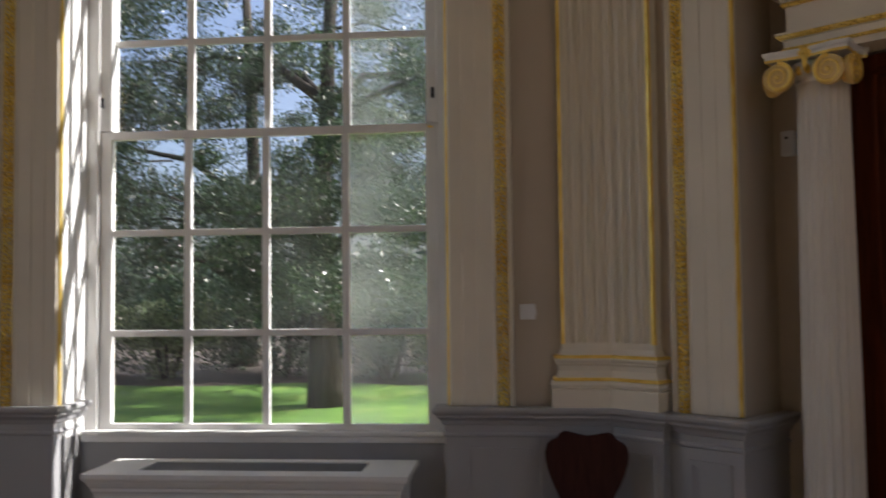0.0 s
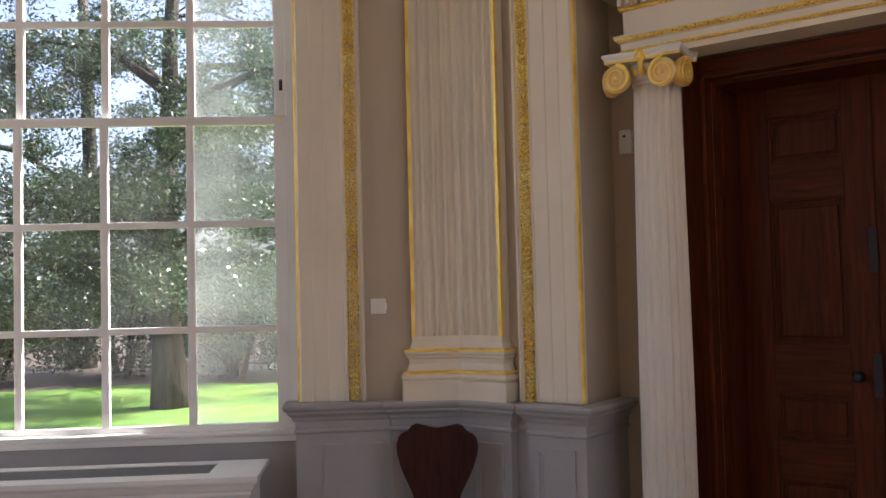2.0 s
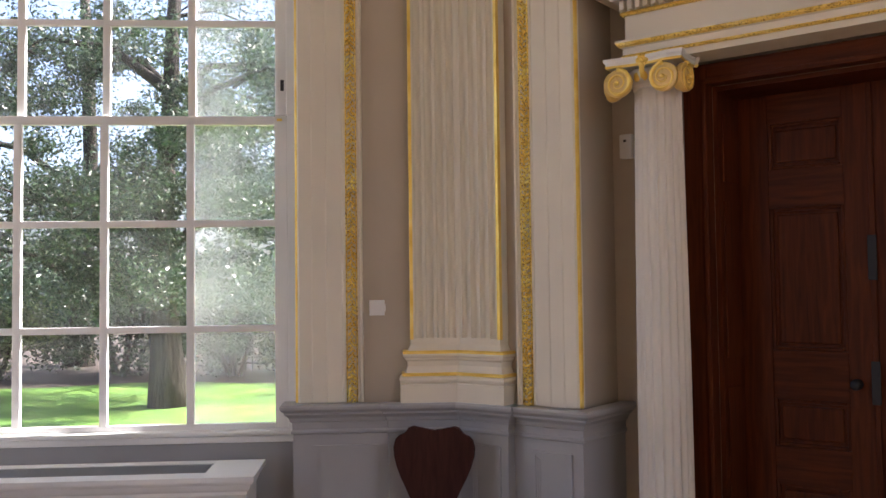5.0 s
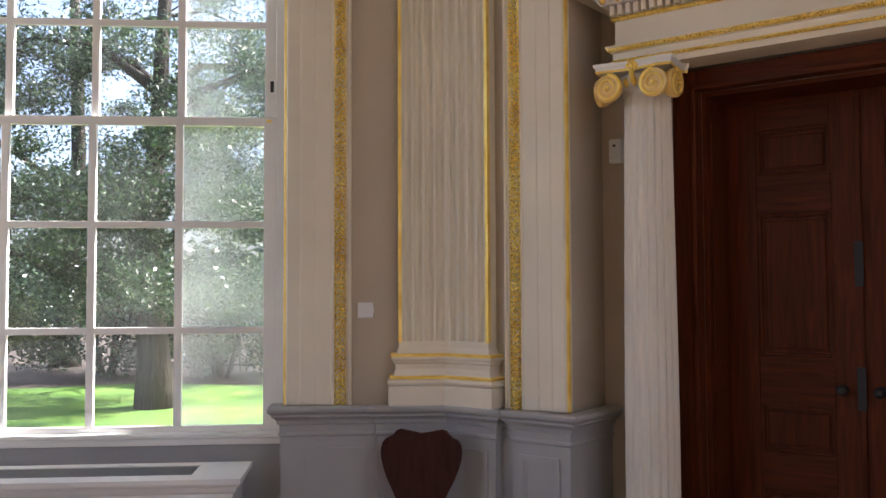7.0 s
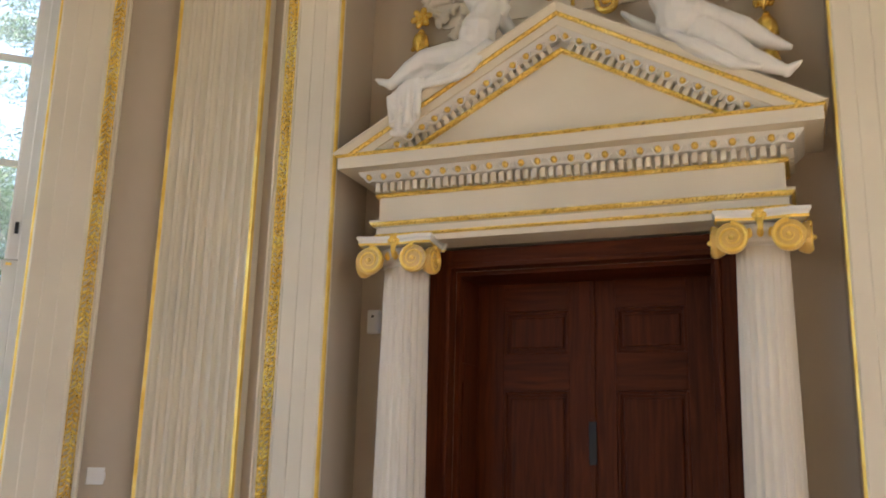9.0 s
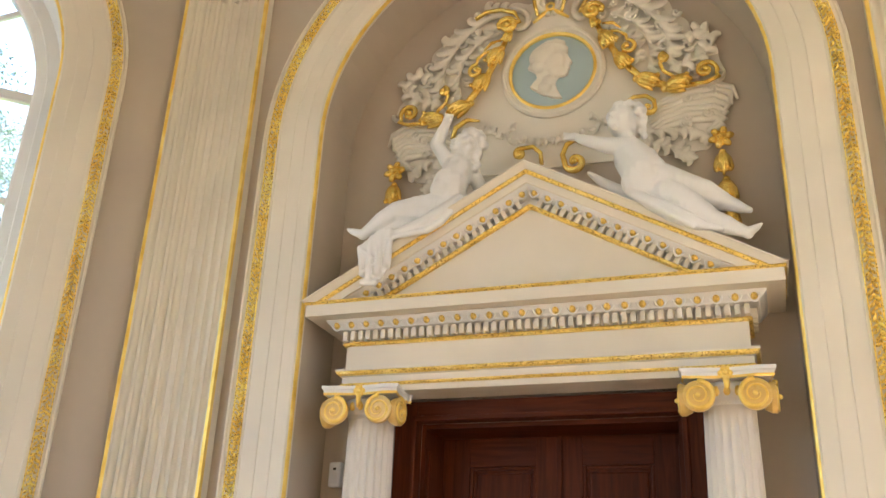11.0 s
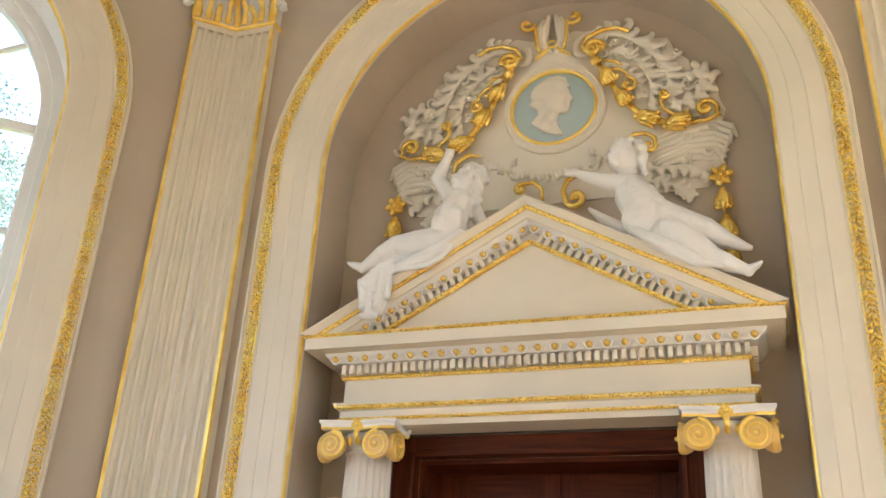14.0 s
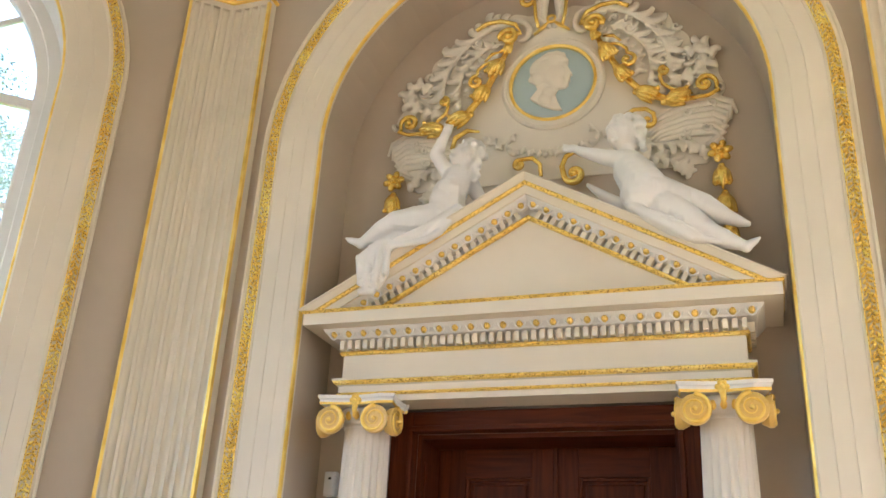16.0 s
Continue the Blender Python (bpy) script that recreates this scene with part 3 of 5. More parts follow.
# ---- window ----
def window():
    ob = thing("window_1", "tall white painted arched sash window with small panes", "window", WIN_M @ Matrix.Translation((WIN_X, GLASS_Y, 0)), kind="structure")
    X = [-0.990, -0.492, 0.006, 0.499, 0.972]
    X = [-x for x in reversed(X)]
    Z = [0.825, 1.398, 2.018, 2.638, 3.225, 3.86, 4.46]
    g = 0.985
    bm = bmesh.new()
    for s in (-1, 1):
        box(bm, s * (WIN_HALF + 0.02), s * 1.062, -0.062, 0.10, 0.80, 2.66, 0.004)
    part("sash_box", bm, WHITE, ob)
    part("arched_head", arch_sweep(bmesh.new(), g + 0.005, 2.66, WIN_ZC, [(0.0, -0.03), (0.0, 0.05), (0.16, 0.08), (0.16, -0.06), (0.07, -0.06), (0.065, -0.04), (0.012, -0.035)], 32), WHITE, ob)
    # lower sash stands a little in front of the upper one
    for nm, z0, z1, y, zs in (("lower_sash", 0.80, 2.655, -0.012, Z[1:3]), ("upper_sash", 2.615, WIN_ZC + 0.02, 0.035, Z[4:6])):
        sash = part(nm, bmesh.new(), WHITE, ob)
        for s in (-1, 1):
            part("stile", boxed(s * g, s * 1.06, y - 0.022, y + 0.022, z0, z1, 0.004), WHITE, sash)
        if nm == "lower_sash":
            part("bottom_rail", boxed(-g, g, y - 0.022, y + 0.022, z0, 0.845, 0.004), WHITE, sash)
            part("meeting_rail", boxed(-g, g, y - 0.022, y + 0.022, 2.605, z1, 0.004), WHITE, sash)
        else:
            part("meeting_rail", boxed(-g, g, y - 0.022, y + 0.022, z0, 2.655, 0.004), WHITE, sash)
            part("transom", boxed(-g, g, y - 0.022, y + 0.022, WIN_ZC - 0.045, z1, 0.004), WHITE, sash)
        for x in X[1:4]:
            part("glazing_bar", boxed(x - 0.023, x + 0.023, y - 0.02, y + 0.014, z0 + 0.04, z1 - 0.03, 0.006), WHITE, sash)
        for z in zs:
            part("glazing_bar", boxed(-g, g, y - 0.0195, y + 0.0135, z - 0.020, z + 0.020, 0.006), WHITE, sash)
        zz = [z0 + 0.02] + list(zs) + [z1 - 0.02]
        for i in range(4):
            for a, b in zip(zz, zz[1:]):
                p = part("pane", boxed(X[i], X[i + 1], y + 0.001, y + 0.004, a, b), (GLASS, GLASS, GLASS_FILMED, GLASS_DUSTY_GLARE)[i], sash)
                p.visible_shadow = False
    # fanlight: a half ring and spokes
    fan = part("fanlight", arch_sweep(bmesh.new(), 0.42, WIN_ZC, WIN_ZC, [(-0.017, 0.015), (-0.017, 0.055), (0.017, 0.055), (0.017, 0.015)], 20), WHITE, ob)
    for a in (36, 72, 108, 144):
        c, s = math.cos(radians(a)), math.sin(radians(a))
        bm = boxed(0.43, 0.99, 0.017, 0.053, -0.016, 0.016, 0.005)
        bmesh.ops.rotate(bm, cent=(0, 0, 0), matrix=Matrix.Rotation(-radians(a), 3, "Y"), verts=bm.verts)
        bmesh.ops.translate(bm, vec=(0, 0, WIN_ZC), verts=bm.verts)
        part("spoke", bm, WHITE, fan)
    bm = bmesh.new()
    prism(bm, [(g * math.cos(math.pi * i / 24), WIN_ZC + g * math.sin(math.pi * i / 24)) for i in range(25)], 0.034, 0.037)
    p = part("pane", bm, GLASS, fan)
    p.visible_shadow = False
    part("reveal_lining", arch_sweep(bmesh.new(), WIN_HALF - 0.006, 0.80, WIN_ZC, [(0.0, -GLASS_Y + 0.004), (0.0, -0.06), (0.0055, -0.06), (0.0055, -GLASS_Y + 0.004)], 40), WHITE, ob)
    part("window_sill", boxed(-WIN_HALF + 0.004, WIN_HALF - 0.004, -0.118, -0.03, 0.784, 0.812, 0.008), WHITE, ob)
    part("sill_nosing", boxed(-WIN_HALF + 0.004, WIN_HALF - 0.004, -0.110, -0.096, 0.745, 0.783, 0.006), WHITE, ob)
    for s in (-1, 1):
        latch = part("sash_lift", boxed(s * 1.035 - 0.010, s * 1.035 + 0.010, -0.076, -0.0605, 2.80, 2.865, 0.003), IRON, ob, "small dark metal sash fitting")
    part("sash_stop", boxed(1.0, 1.03, -0.046, -0.0345, 2.625, 2.64, 0.003), GOLD, ob, "brass sash stop")
    return ob


window()
# unseen backing added behind the doors so no light comes through their gaps
structure("door_backing", boxed(-0.75, 0.75, 0.951, 1.0, 0, 2.8), TAUPE, None, "unseen backing panel added behind the doors to keep their gaps dark", "wall")
structure("threshold", boxed(-DOOR_HALF, DOOR_HALF, 0.38, 0.95, 0.0, 0.012), MAHOGANY, None, "wooden door threshold", "threshold")

# ---- doors ----
def door_frame():
    ob = thing("door_frame", "dark mahogany door frame and lining set in the niche", "door frame", kind="structure")
    for s in (-1, 1):
        bm = boxed(s * DOOR_HALF, s * 0.80, 0.30, 0.379, 0, 2.74, 0.004)
        box(bm, s * DOOR_HALF, s * 0.70, 0.285, 0.30, 0, 2.66, 0.004)
        part("jamb", bm, MAHOGANY, ob)
        part("lining", boxed(s * (DOOR_HALF - 0.025), s * DOOR_HALF, 0.379, 0.92, 0, DOOR_TOP), MAHOGANY, ob)
        for z0, z1 in ((0.2, 1.1), (1.25, 2.05), (2.15, 2.5)):
            part("lining_panel", boxed(s * (DOOR_HALF - 0.036), s * (DOOR_HALF - 0.026), 0.42, 0.62, z0, z1, 0.004), MAHOGANY, ob)
    bm = boxed(-DOOR_HALF, DOOR_HALF, 0.302, 0.379, DOOR_TOP, 2.74, 0.004)
    box(bm, -0.70, 0.70, 0.285, 0.30, DOOR_TOP, 2.66, 0.004)
    part("head", bm, MAHOGANY_H, ob)
    part("lining_head", boxed(-DOOR_HALF, DOOR_HALF, 0.381, 0.92, DOOR_TOP - 0.025, DOOR_TOP - 0.001), MAHOGANY_H, ob)
    return ob


def door_leaf(s):
    y = 0.66
    ob = thing("door_leaf", "closed dark mahogany panelled double door leaf", "door", group="double doors")
    x0, x1 = s * 0.004, s * 0.648
    pa, pb = s * 0.125, s * 0.495
    zs = [(0.18, 0.60), (0.79, 1.03), (1.28, 2.015), (2.215, 2.455)]
    part("stile", boxed(x0, pa, y, y + 0.05, 0.01, 2.609, 0.003), MAHOGANY, ob)
    part("stile", boxed(pb, x1, y, y + 0.05, 0.01, 2.609, 0.003), MAHOGANY, ob)
    edges = [0.01] + [z for p in zs for z in p] + [2.609]
    for a, b in zip(edges[::2], edges[1::2]):
        part("rail", boxed(pa, pb, y + 0.001, y + 0.049, a, b, 0.003), MAHOGANY_H, ob)
    for a, b in zs:
        bm = boxed(pa, pb, y + 0.024, y + 0.04, a, b)
        lo, hi = min(pa, pb) + 0.034, max(pa, pb) - 0.034
        box(bm, lo, hi, y + 0.013, y + 0.028, a + 0.034, b - 0.034, 0.010)
        for q in ((min(pa, pb), min(pa, pb) + 0.018, a, b), (max(pa, pb) - 0.018, max(pa, pb), a, b), (min(pa, pb) + 0.018, max(pa, pb) - 0.018, a, a + 0.018), (min(pa, pb) + 0.018, max(pa, pb) - 0.018, b - 0.018, b)):
            box(bm, q[0], q[1], y + 0.006, y + 0.026, q[2], q[3], 0.006)
        part("door_panel", bm, MAHOGANY, ob)
    bm = bmesh.new()
    lathe(bm, [(0.024, 0.0), (0.026, 0.006), (0.010, 0.010), (0.009, 0.028), (0.020, 0.036), (0.027, 0.05), (0.024, 0.062), (0.010, 0.068)], 18)
    bmesh.ops.rotate(bm, cent=(0, 0, 0), matrix=Matrix.Rotation(radians(90), 3, "X"), verts=bm.verts)
    bmesh.ops.translate(bm, vec=(s * 0.085, y, 1.125), verts=bm.verts)
    part("knob", bm, IRON, ob, "black round knob", smooth=True)
    if s > 0:
        part("astragal", boxed(-0.010, 0.016, y - 0.012, y + 0.0005, 0.01, 2.609, 0.004), MAHOGANY, ob)
        for z0, z1 in ((1.635, 1.855), (1.03, 1.24)):
            part("bolt_plate", boxed(-0.020, 0.022, y - 0.020, y - 0.0125, z0, z1, 0.003), IRON, ob, "black iron bolt plate")
    return ob


door_frame()
door_leaf(-1)
door_leaf(1)


# ---- door case: columns, entablature, pediment ----
COL_X, COL_Y = (-0.864, 0.902), 0.135


def column(s):
    ob = thing("column", "cream fluted column with gilded scroll capital beside the door", "column", Matrix.Translation((COL_X[s > 0], COL_Y, 0)) @ Matrix.Diagonal((1, 1, 0.9928, 1)), group="door case columns")
    bm = bmesh.new()
    rings, n = [], 20
    for i in range(25):
        f = i / 24
        r = 0.134 - 0.018 * max(0, f - 0.25) ** 1.4 / 0.75 ** 1.4
        z = 0.26 + f * (2.62 - 0.26)
        ring = []
        for k in range(n * 12):
            a = 2 * math.pi * k / (n * 12)
            q = (k % 12) / 12
            dip = 0.0 if q < 0.12 or f in (0, 1) else 0.014 * math.sin(math.pi * (q - 0.12) / 0.88) ** 0.7
            ring.append(bm.verts.new(((r - dip) * math.cos(a), (r - dip) * math.sin(a), z)))
        rings.append(ring)
    m = n * 12
    for a, b in zip(rings, rings[1:]):
        for k in range(m):
            j = (k + 1) % m
            bm.faces.new((a[k], a[j], b[j], b[k]))
    part("shaft", bm, STONE_WHITE, ob)
    bm = boxed(-0.19, 0.19, -0.19, 0.19, 0.0, 0.08, 0.004)
    lathe(bm, [(0.185, 0.08), (0.195, 0.10), (0.185, 0.125), (0.165, 0.135), (0.160, 0.165), (0.172, 0.18), (0.176, 0.20), (0.168, 0.22), (0.15, 0.235), (0.143, 0.26)], 32)
    part("base", bm, CREAM, ob, smooth=False)
    bm = lathe(bmesh.new(), [(0.112, 2.615), (0.121, 2.621), (0.122, 2.63), (0.118, 2.636), (0.128, 2.645), (0.148, 2.662), (0.156, 2.682), (0.150, 2.705), (0.13, 2.7215)], 40)
    part("echinus", bm, PLASTER, ob, smooth=True)
    # egg beads round the neck
    bm = bmesh.new()
    for k in range(20):
        a = 2 * math.pi * k / 20
        ball(bm, (0.150 * math.cos(a), 0.150 * math.sin(a), 2.672), (0.016, 0.016, 0.024), None, 8, 6)
    part("gilt_egg", bm, GOLD, ob, smooth=True)
    # a four-cornered moulded top slab with hollow sides
    bm = bmesh.new()
    R0 = []
    for z, g in ((2.722, 0.0), (2.732, 0.006), (2.745, 0.010), (2.752, 0.020), (2.768, 0.022)):
        ring = []
        for c in range(4):
            a0 = math.pi / 4 + c * math.pi / 2
            p0, p1 = Vector((math.cos(a0), math.sin(a0))) * (0.288 + g), Vector((math.cos(a0 + math.pi / 2), math.sin(a0 + math.pi / 2))) * (0.288 + g)
            for i in range(8):
                f = i / 8 * 0.90 + 0.05
                q = p0.lerp(p1, f)
                q *= 1 - 0.16 * math.sin(math.pi * f) ** 1.2
                ring.append(bm.verts.new((q.x, min(q.y, 0.04 + 0.001 * i), z)))
        R0.append(ring)
    for a, b in zip(R0, R0[1:]):
        for k in range(32):
            j = (k + 1) % 32
            bm.faces.new((a[k], a[j], b[j], b[k]))
    bm.faces.new(list(reversed(R0[0])))
    bm.faces.new(R0[-1])
    part("abacus", bm, PLASTER, ob)
    bm = bmesh.new()
    rims = []
    for z, g in ((2.7215, -0.004), (2.7205, 0.004), (2.729, 0.0095), (2.7335, 0.009)):
        ring = []
        for c in range(4):
            a0 = math.pi / 4 + c * math.pi / 2
            p0, p1 = Vector((math.cos(a0), math.sin(a0))) * (0.288 + g), Vector((math.cos(a0 + math.pi / 2), math.sin(a0 + math.pi / 2))) * (0.288 + g)
            for i in range(8):
                f = i / 8 * 0.90 + 0.05
                q = p0.lerp(p1, f) * (1 - 0.16 * math.sin(math.pi * f) ** 1.2)
                ring.append(bm.verts.new((q.x, min(q.y, 0.04 + 0.001 * i), z)))
        rims.append(ring)
    for a, b in zip(rims, rims[1:]):
        for k in range(32):
            bm.faces.new((a[k], a[(k + 1) % 32], b[(k + 1) % 32], b[k]))
    part("gilt_rim", bm, GOLD, ob, "thin gold rim")

    def spiral_volute():
        """A scroll seen from the front: coil with a button eye."""
        coil, eye = bmesh.new(), bmesh.new()
        pts, rad = [], []
        for i in range(60):
            f = i / 59
            a = -math.pi * 0.5 + f * math.pi * 3.6
            r = 0.074 * (1 - f * 0.74)
            pts.append((r * math.cos(a), -0.012 * f, -r * math.sin(a)))
            rad.append(0.0130 * (1 - f * 0.60) if f < 0.32 else 0.0085 * (1.25 - f))
        tube(coil, pts, rad, 7, 1.2)
        ball(eye, (0, -0.018, 0), (0.013, 0.014, 0.013), None, 12, 8)
        disc = bmesh.new()
        lathe(disc, [(0.060, -0.052), (0.076, -0.020), (0.076, 0.002), (0.072, 0.005), (0.01, 0.007)], 24)
        bmesh.ops.rotate(disc, cent=(0, 0, 0), matrix=Matrix.Rotation(radians(90), 3, "X"), verts=disc.verts)
        return link("volute_coil", coil, GOLD, True), link("volute_eye", eye, GOLD, True), link("volute_disc", disc, VOLUTE)
    coil, eye, disc = spiral_volute()
    for c in (2, 3):
        for flip in (-1, 1):
            diag = math.pi / 4 + c * math.pi / 2
            ang, along = diag + flip * math.pi / 4, diag - flip * math.pi / 4
            pos = Vector((math.cos(diag), math.sin(diag), 0)) * 0.285
            pos -= Vector((math.cos(along), math.sin(along), 0)) * 0.082
            m = Matrix.Translation((pos.x, pos.y, 2.640)) @ Matrix.Rotation(ang + math.pi / 2, 4, "Z") @ Matrix.Diagonal((flip * 0.93, 0.93, 0.93, 1))
            v = piece("volute", disc, ob, m)
            piece("coil", coil, v, Matrix.Identity(4))
            piece("eye", eye, v, Matrix.Identity(4))
    horn = link("horn_leaf", ball(bmesh.new(), (0, 0, 0), (0.034, 0.022, 0.050), None, 14, 10), GOLD_SOFT, True)
    for c in (2, 3):
        diag = math.pi / 4 + c * math.pi / 2
        piece("horn_leaf", horn, ob, Matrix.Translation((0.196 * math.cos(diag), 0.196 * math.sin(diag), 2.646)) @ Matrix.Rotation(diag, 4, "Z"))
    flower = bmesh.new()
    for i in range(6):
        a = 2 * math.pi * i / 6
        ball(flower, (0.020 * math.cos(a), 0, 0.020 * math.sin(a)), (0.014, 0.012, 0.014), None, 8, 6)
    ball(flower, (0, -0.008, 0), 0.012, None, 8, 6)
    tube(flower, [(0, -0.004, -0.02), (0.004, -0.012, -0.06), (0, -0.004, -0.09)], [0.016, 0.013, 0.006], 8)
    me = link("gilt_flower", flower, GOLD, True)
    for a in (-math.pi / 2,):
        piece("gilt_flower", me, ob, Matrix.Translation((0.178 * math.cos(a), 0.178 * math.sin(a), 2.745)) @ Matrix.Rotation(a + math.pi / 2, 4, "Z"))
    return ob


column(-1)
column(1)

ARCH_Z = 2.752


def entablature():
    ob = thing("door_pediment", "cream triangular door pediment with gilded egg and dentil mouldings", "pediment")

    def ring(name, half, prof, mat, label=""):
        """A moulding along the front with short returns; prof is (how far in front of y = 0.10, z)."""
        path = [(-half, NICHE_DEPTH - 0.002), (-half, 0.10), (half, 0.10), (half, NICHE_DEPTH - 0.002)]
        return part(name, sweep(bmesh.new(), path, prof), mat, ob, label)
    Z = ARCH_Z
    ring("architrave", 1.02, [(-0.2, Z), (0.0, Z), (0.0, Z + 0.036), (0.010, Z + 0.040), (0.010, Z + 0.080), (0.022, Z + 0.088), (0.034, Z + 0.100), (0.040, Z + 0.112), (0.040, Z + 0.120), (-0.2, Z + 0.120)], CREAM)
    ring("gilt_bead", 1.02, [(0.0, Z + 0.032), (0.013, Z + 0.032), (0.017, Z + 0.039), (0.013, Z + 0.047), (0.0, Z + 0.047)], GOLD_BEAD, "thin gold bead")
    ring("gilt_moulding", 1.02, [(0.0, Z + 0.088), (0.022, Z + 0.086), (0.033, Z + 0.094), (0.039, Z + 0.107), (0.0, Z + 0.107)], GOLD_BEAD, "carved gold moulding")
    ring("frieze", 1.02, [(-0.2, Z + 0.12), (0.0, Z + 0.12), (0.0, Z + 0.285), (-0.2, Z + 0.285)], CREAM)
    F = Z + 0.250
    ring("gilt_rope", 1.02, [(0.0, F), (0.014, F), (0.020, F + 0.009), (0.014, F + 0.020), (0.0, F + 0.020)], GOLD_BEAD, "carved gold bead")
    ring("dentil_band", 1.02, [(-0.2, F + 0.020), (0.002, F + 0.020), (0.002, F + 0.078), (-0.2, F + 0.078)], PLASTER)
    ring("egg_band", 1.02, [(-0.2, F + 0.078), (0.055, F + 0.078), (0.060, F + 0.088), (0.080, F + 0.105), (0.092, F + 0.122), (0.092, F + 0.126), (-0.2, F + 0.126)], PLASTER)
    C = F + 0.126
    ring("corona", 1.02, [(-0.2, C), (0.175, C), (0.175, C + 0.062), (-0.2, C + 0.062)], CREAM)
    ring("gilt_fillet", 1.02, [(0.10, C + 0.062), (0.178, C + 0.062), (0.186, C + 0.070), (0.182, C + 0.080), (0.10, C + 0.080)], GOLD_BEAD, "carved gold bead")
    base = C + 0.080
    # small blocks and eggs, one mesh for each kind
    bm = boxed(-0.0125, 0.0125, -0.040, 0.0, 0.0, 0.050, 0.002)
    dentil = link("dentil", bm, CREAM)
    bm = ball(bmesh.new(), (0, 0, 0), (0.0175, 0.016, 0.0205), None, 10, 7)
    egg = link("egg", bm, CREAM_GOLD, True)
    bm = bmesh.new()
    tube(bm, [(-0.030, 0, 0.020), (-0.026, -0.006, -0.004), (-0.012, -0.010, -0.022), (0, -0.01, -0.027), (0.012, -0.010, -0.022), (0.026, -0.006, -0.004), (0.030, 0, 0.020)], [0.005] * 7, 6)
    shell = link("egg_shell", bm, PLASTER, True)
    n = 48
    for i in range(n):
        x = -1.018 + 2.036 * i / (n - 1)
        piece("dentil", dentil, ob, Matrix.Translation((x, 0.098, F + 0.024)))
    n = 26
    for i in range(n):
        x = -1.055 + 2.11 * i / (n - 1)
        m = Matrix.Translation((x, 0.030, F + 0.100)) @ Matrix.Rotation(radians(25), 4, "X")
        piece("egg", egg, ob, m)
        piece("egg_shell", shell, ob, m)
    for s in (-1, 1):
        for i in range(6):
            piece("dentil", dentil, ob, Matrix.Translation((s * 1.022, 0.14 + i * 0.043, F + 0.024)) @ Matrix.Rotation(s * math.pi / 2, 4, "Z"))
    # raking mouldings: each follows the slope, cut plumb at the ridge
    X_END, APEX = 1.215, 3.890
    LOW = base - 0.02
    slope = (APEX - (LOW + 0.018)) / X_END

    def rake(name, prof, mat, label="", x_end=X_END, lift=0.0):
        """prof: (drop below the top line, y)."""
        for s in (-1, 1):
            bm = bmesh.new()
            rings = []
            for foot in (True, False):
                xs = [min(x_end, (APEX - d - base + 0.004) / slope) if foot else 0.0 for d, _ in prof]
                rings.append([bm.verts.new((s * x, y, APEX - x * slope - d)) for x, (d, y) in zip(xs, prof)])
            k = len(prof)
            for i in range(k):
                j = (i + 1) % k
                bm.faces.new((rings[0][i], rings[0][j], rings[1][j], rings[1][i]))
            bm.faces.new(rings[0])
            bm.faces.new(list(reversed(rings[1])))
            part(name, bm, mat, ob, label)
    rake("raking_cornice", [(0.0, 0.376), (0.0, -0.108), (0.008, -0.108), (0.012, -0.102), (0.030, -0.092), (0.044, -0.084), (0.048, -0.074), (0.118, -0.070), (0.118, 0.376)], CREAM)
    rake("gilt_fillet", [(0.047, -0.06), (0.047, -0.084), (0.057, -0.090), (0.070, -0.084), (0.070, -0.06)], GOLD_BEAD, "carved gold bead", X_END - 0.03)
    rake("raking_egg_band", [(0.118, 0.376), (0.118, -0.058), (0.123, -0.056), (0.136, -0.034), (0.150, -0.008), (0.157, -0.002), (0.157, 0.376)], PLASTER, "", 1.12)
    rake("raking_dentil_band", [(0.157, 0.376), (0.157, 0.036), (0.206, 0.036), (0.206, 0.376)], PLASTER, "", 1.05)
    rake("gilt_rope", [(0.205, 0.08), (0.205, 0.004), (0.210, -0.003), (0.221, -0.003), (0.229, 0.006), (0.229, 0.08)], GOLD_BEAD, "carved gold bead", 1.0)
    ang = math.atan(slope)
    for s in (-1, 1):
        tilt = Matrix.Rotation(s * ang, 4, "Y")
        for i in range(23):
            x = 0.045 + 0.91 * i / 23
            piece("dentil", dentil, ob, Matrix.Translation((s * x, 0.036, APEX - x * slope - 0.207)) @ tilt)
        for i in range(14):
            x = 0.035 + 0.985 * i / 14
            m = Matrix.Translation((s * x, -0.022, APEX - x * slope - 0.139)) @ tilt @ Matrix.Rotation(radians(25), 4, "X")
            piece("egg", egg, ob, m)
            piece("egg_shell", shell, ob, m)
    x_t = (APEX - 0.215 - base) / slope
    part("tympanum", prism(bmesh.new(), [(-x_t, base - 0.01), (x_t, base - 0.01), (0, APEX - 0.215)], 0.026, 0.37), CREAM, ob)
    return ob


entablature()


# ---- white plaster figures lying on the pediment ----
def figure(name, label, draw):
    bm = bmesh.new()
    draw(bm)
    me = link(name, bm, PLASTER, True)
    ob = new(name, me)
    tagged(ob, label, "statue")
    re = ob.modifiers.new("skin", "REMESH")
    re.mode, re.voxel_size, re.use_smooth_shade = "VOXEL", 0.0065, True
    sm = ob.modifiers.new("soft", "SMOOTH")
    sm.factor, sm.iterations = 0.5, 4
    return ob


def curls(bm, c, r, count, seed):
    """Short curls scattered over the crown and back of a head."""
    rnd = random.Random(seed)
    for i in range(count):
        d = Vector((rnd.gauss(0, 1), rnd.gauss(0.35, 0.8), rnd.gauss(0.45, 0.8))).normalized()
        ball(bm, Vector(c) + d * r, r * rnd.uniform(0.24, 0.36), None, 8, 6)


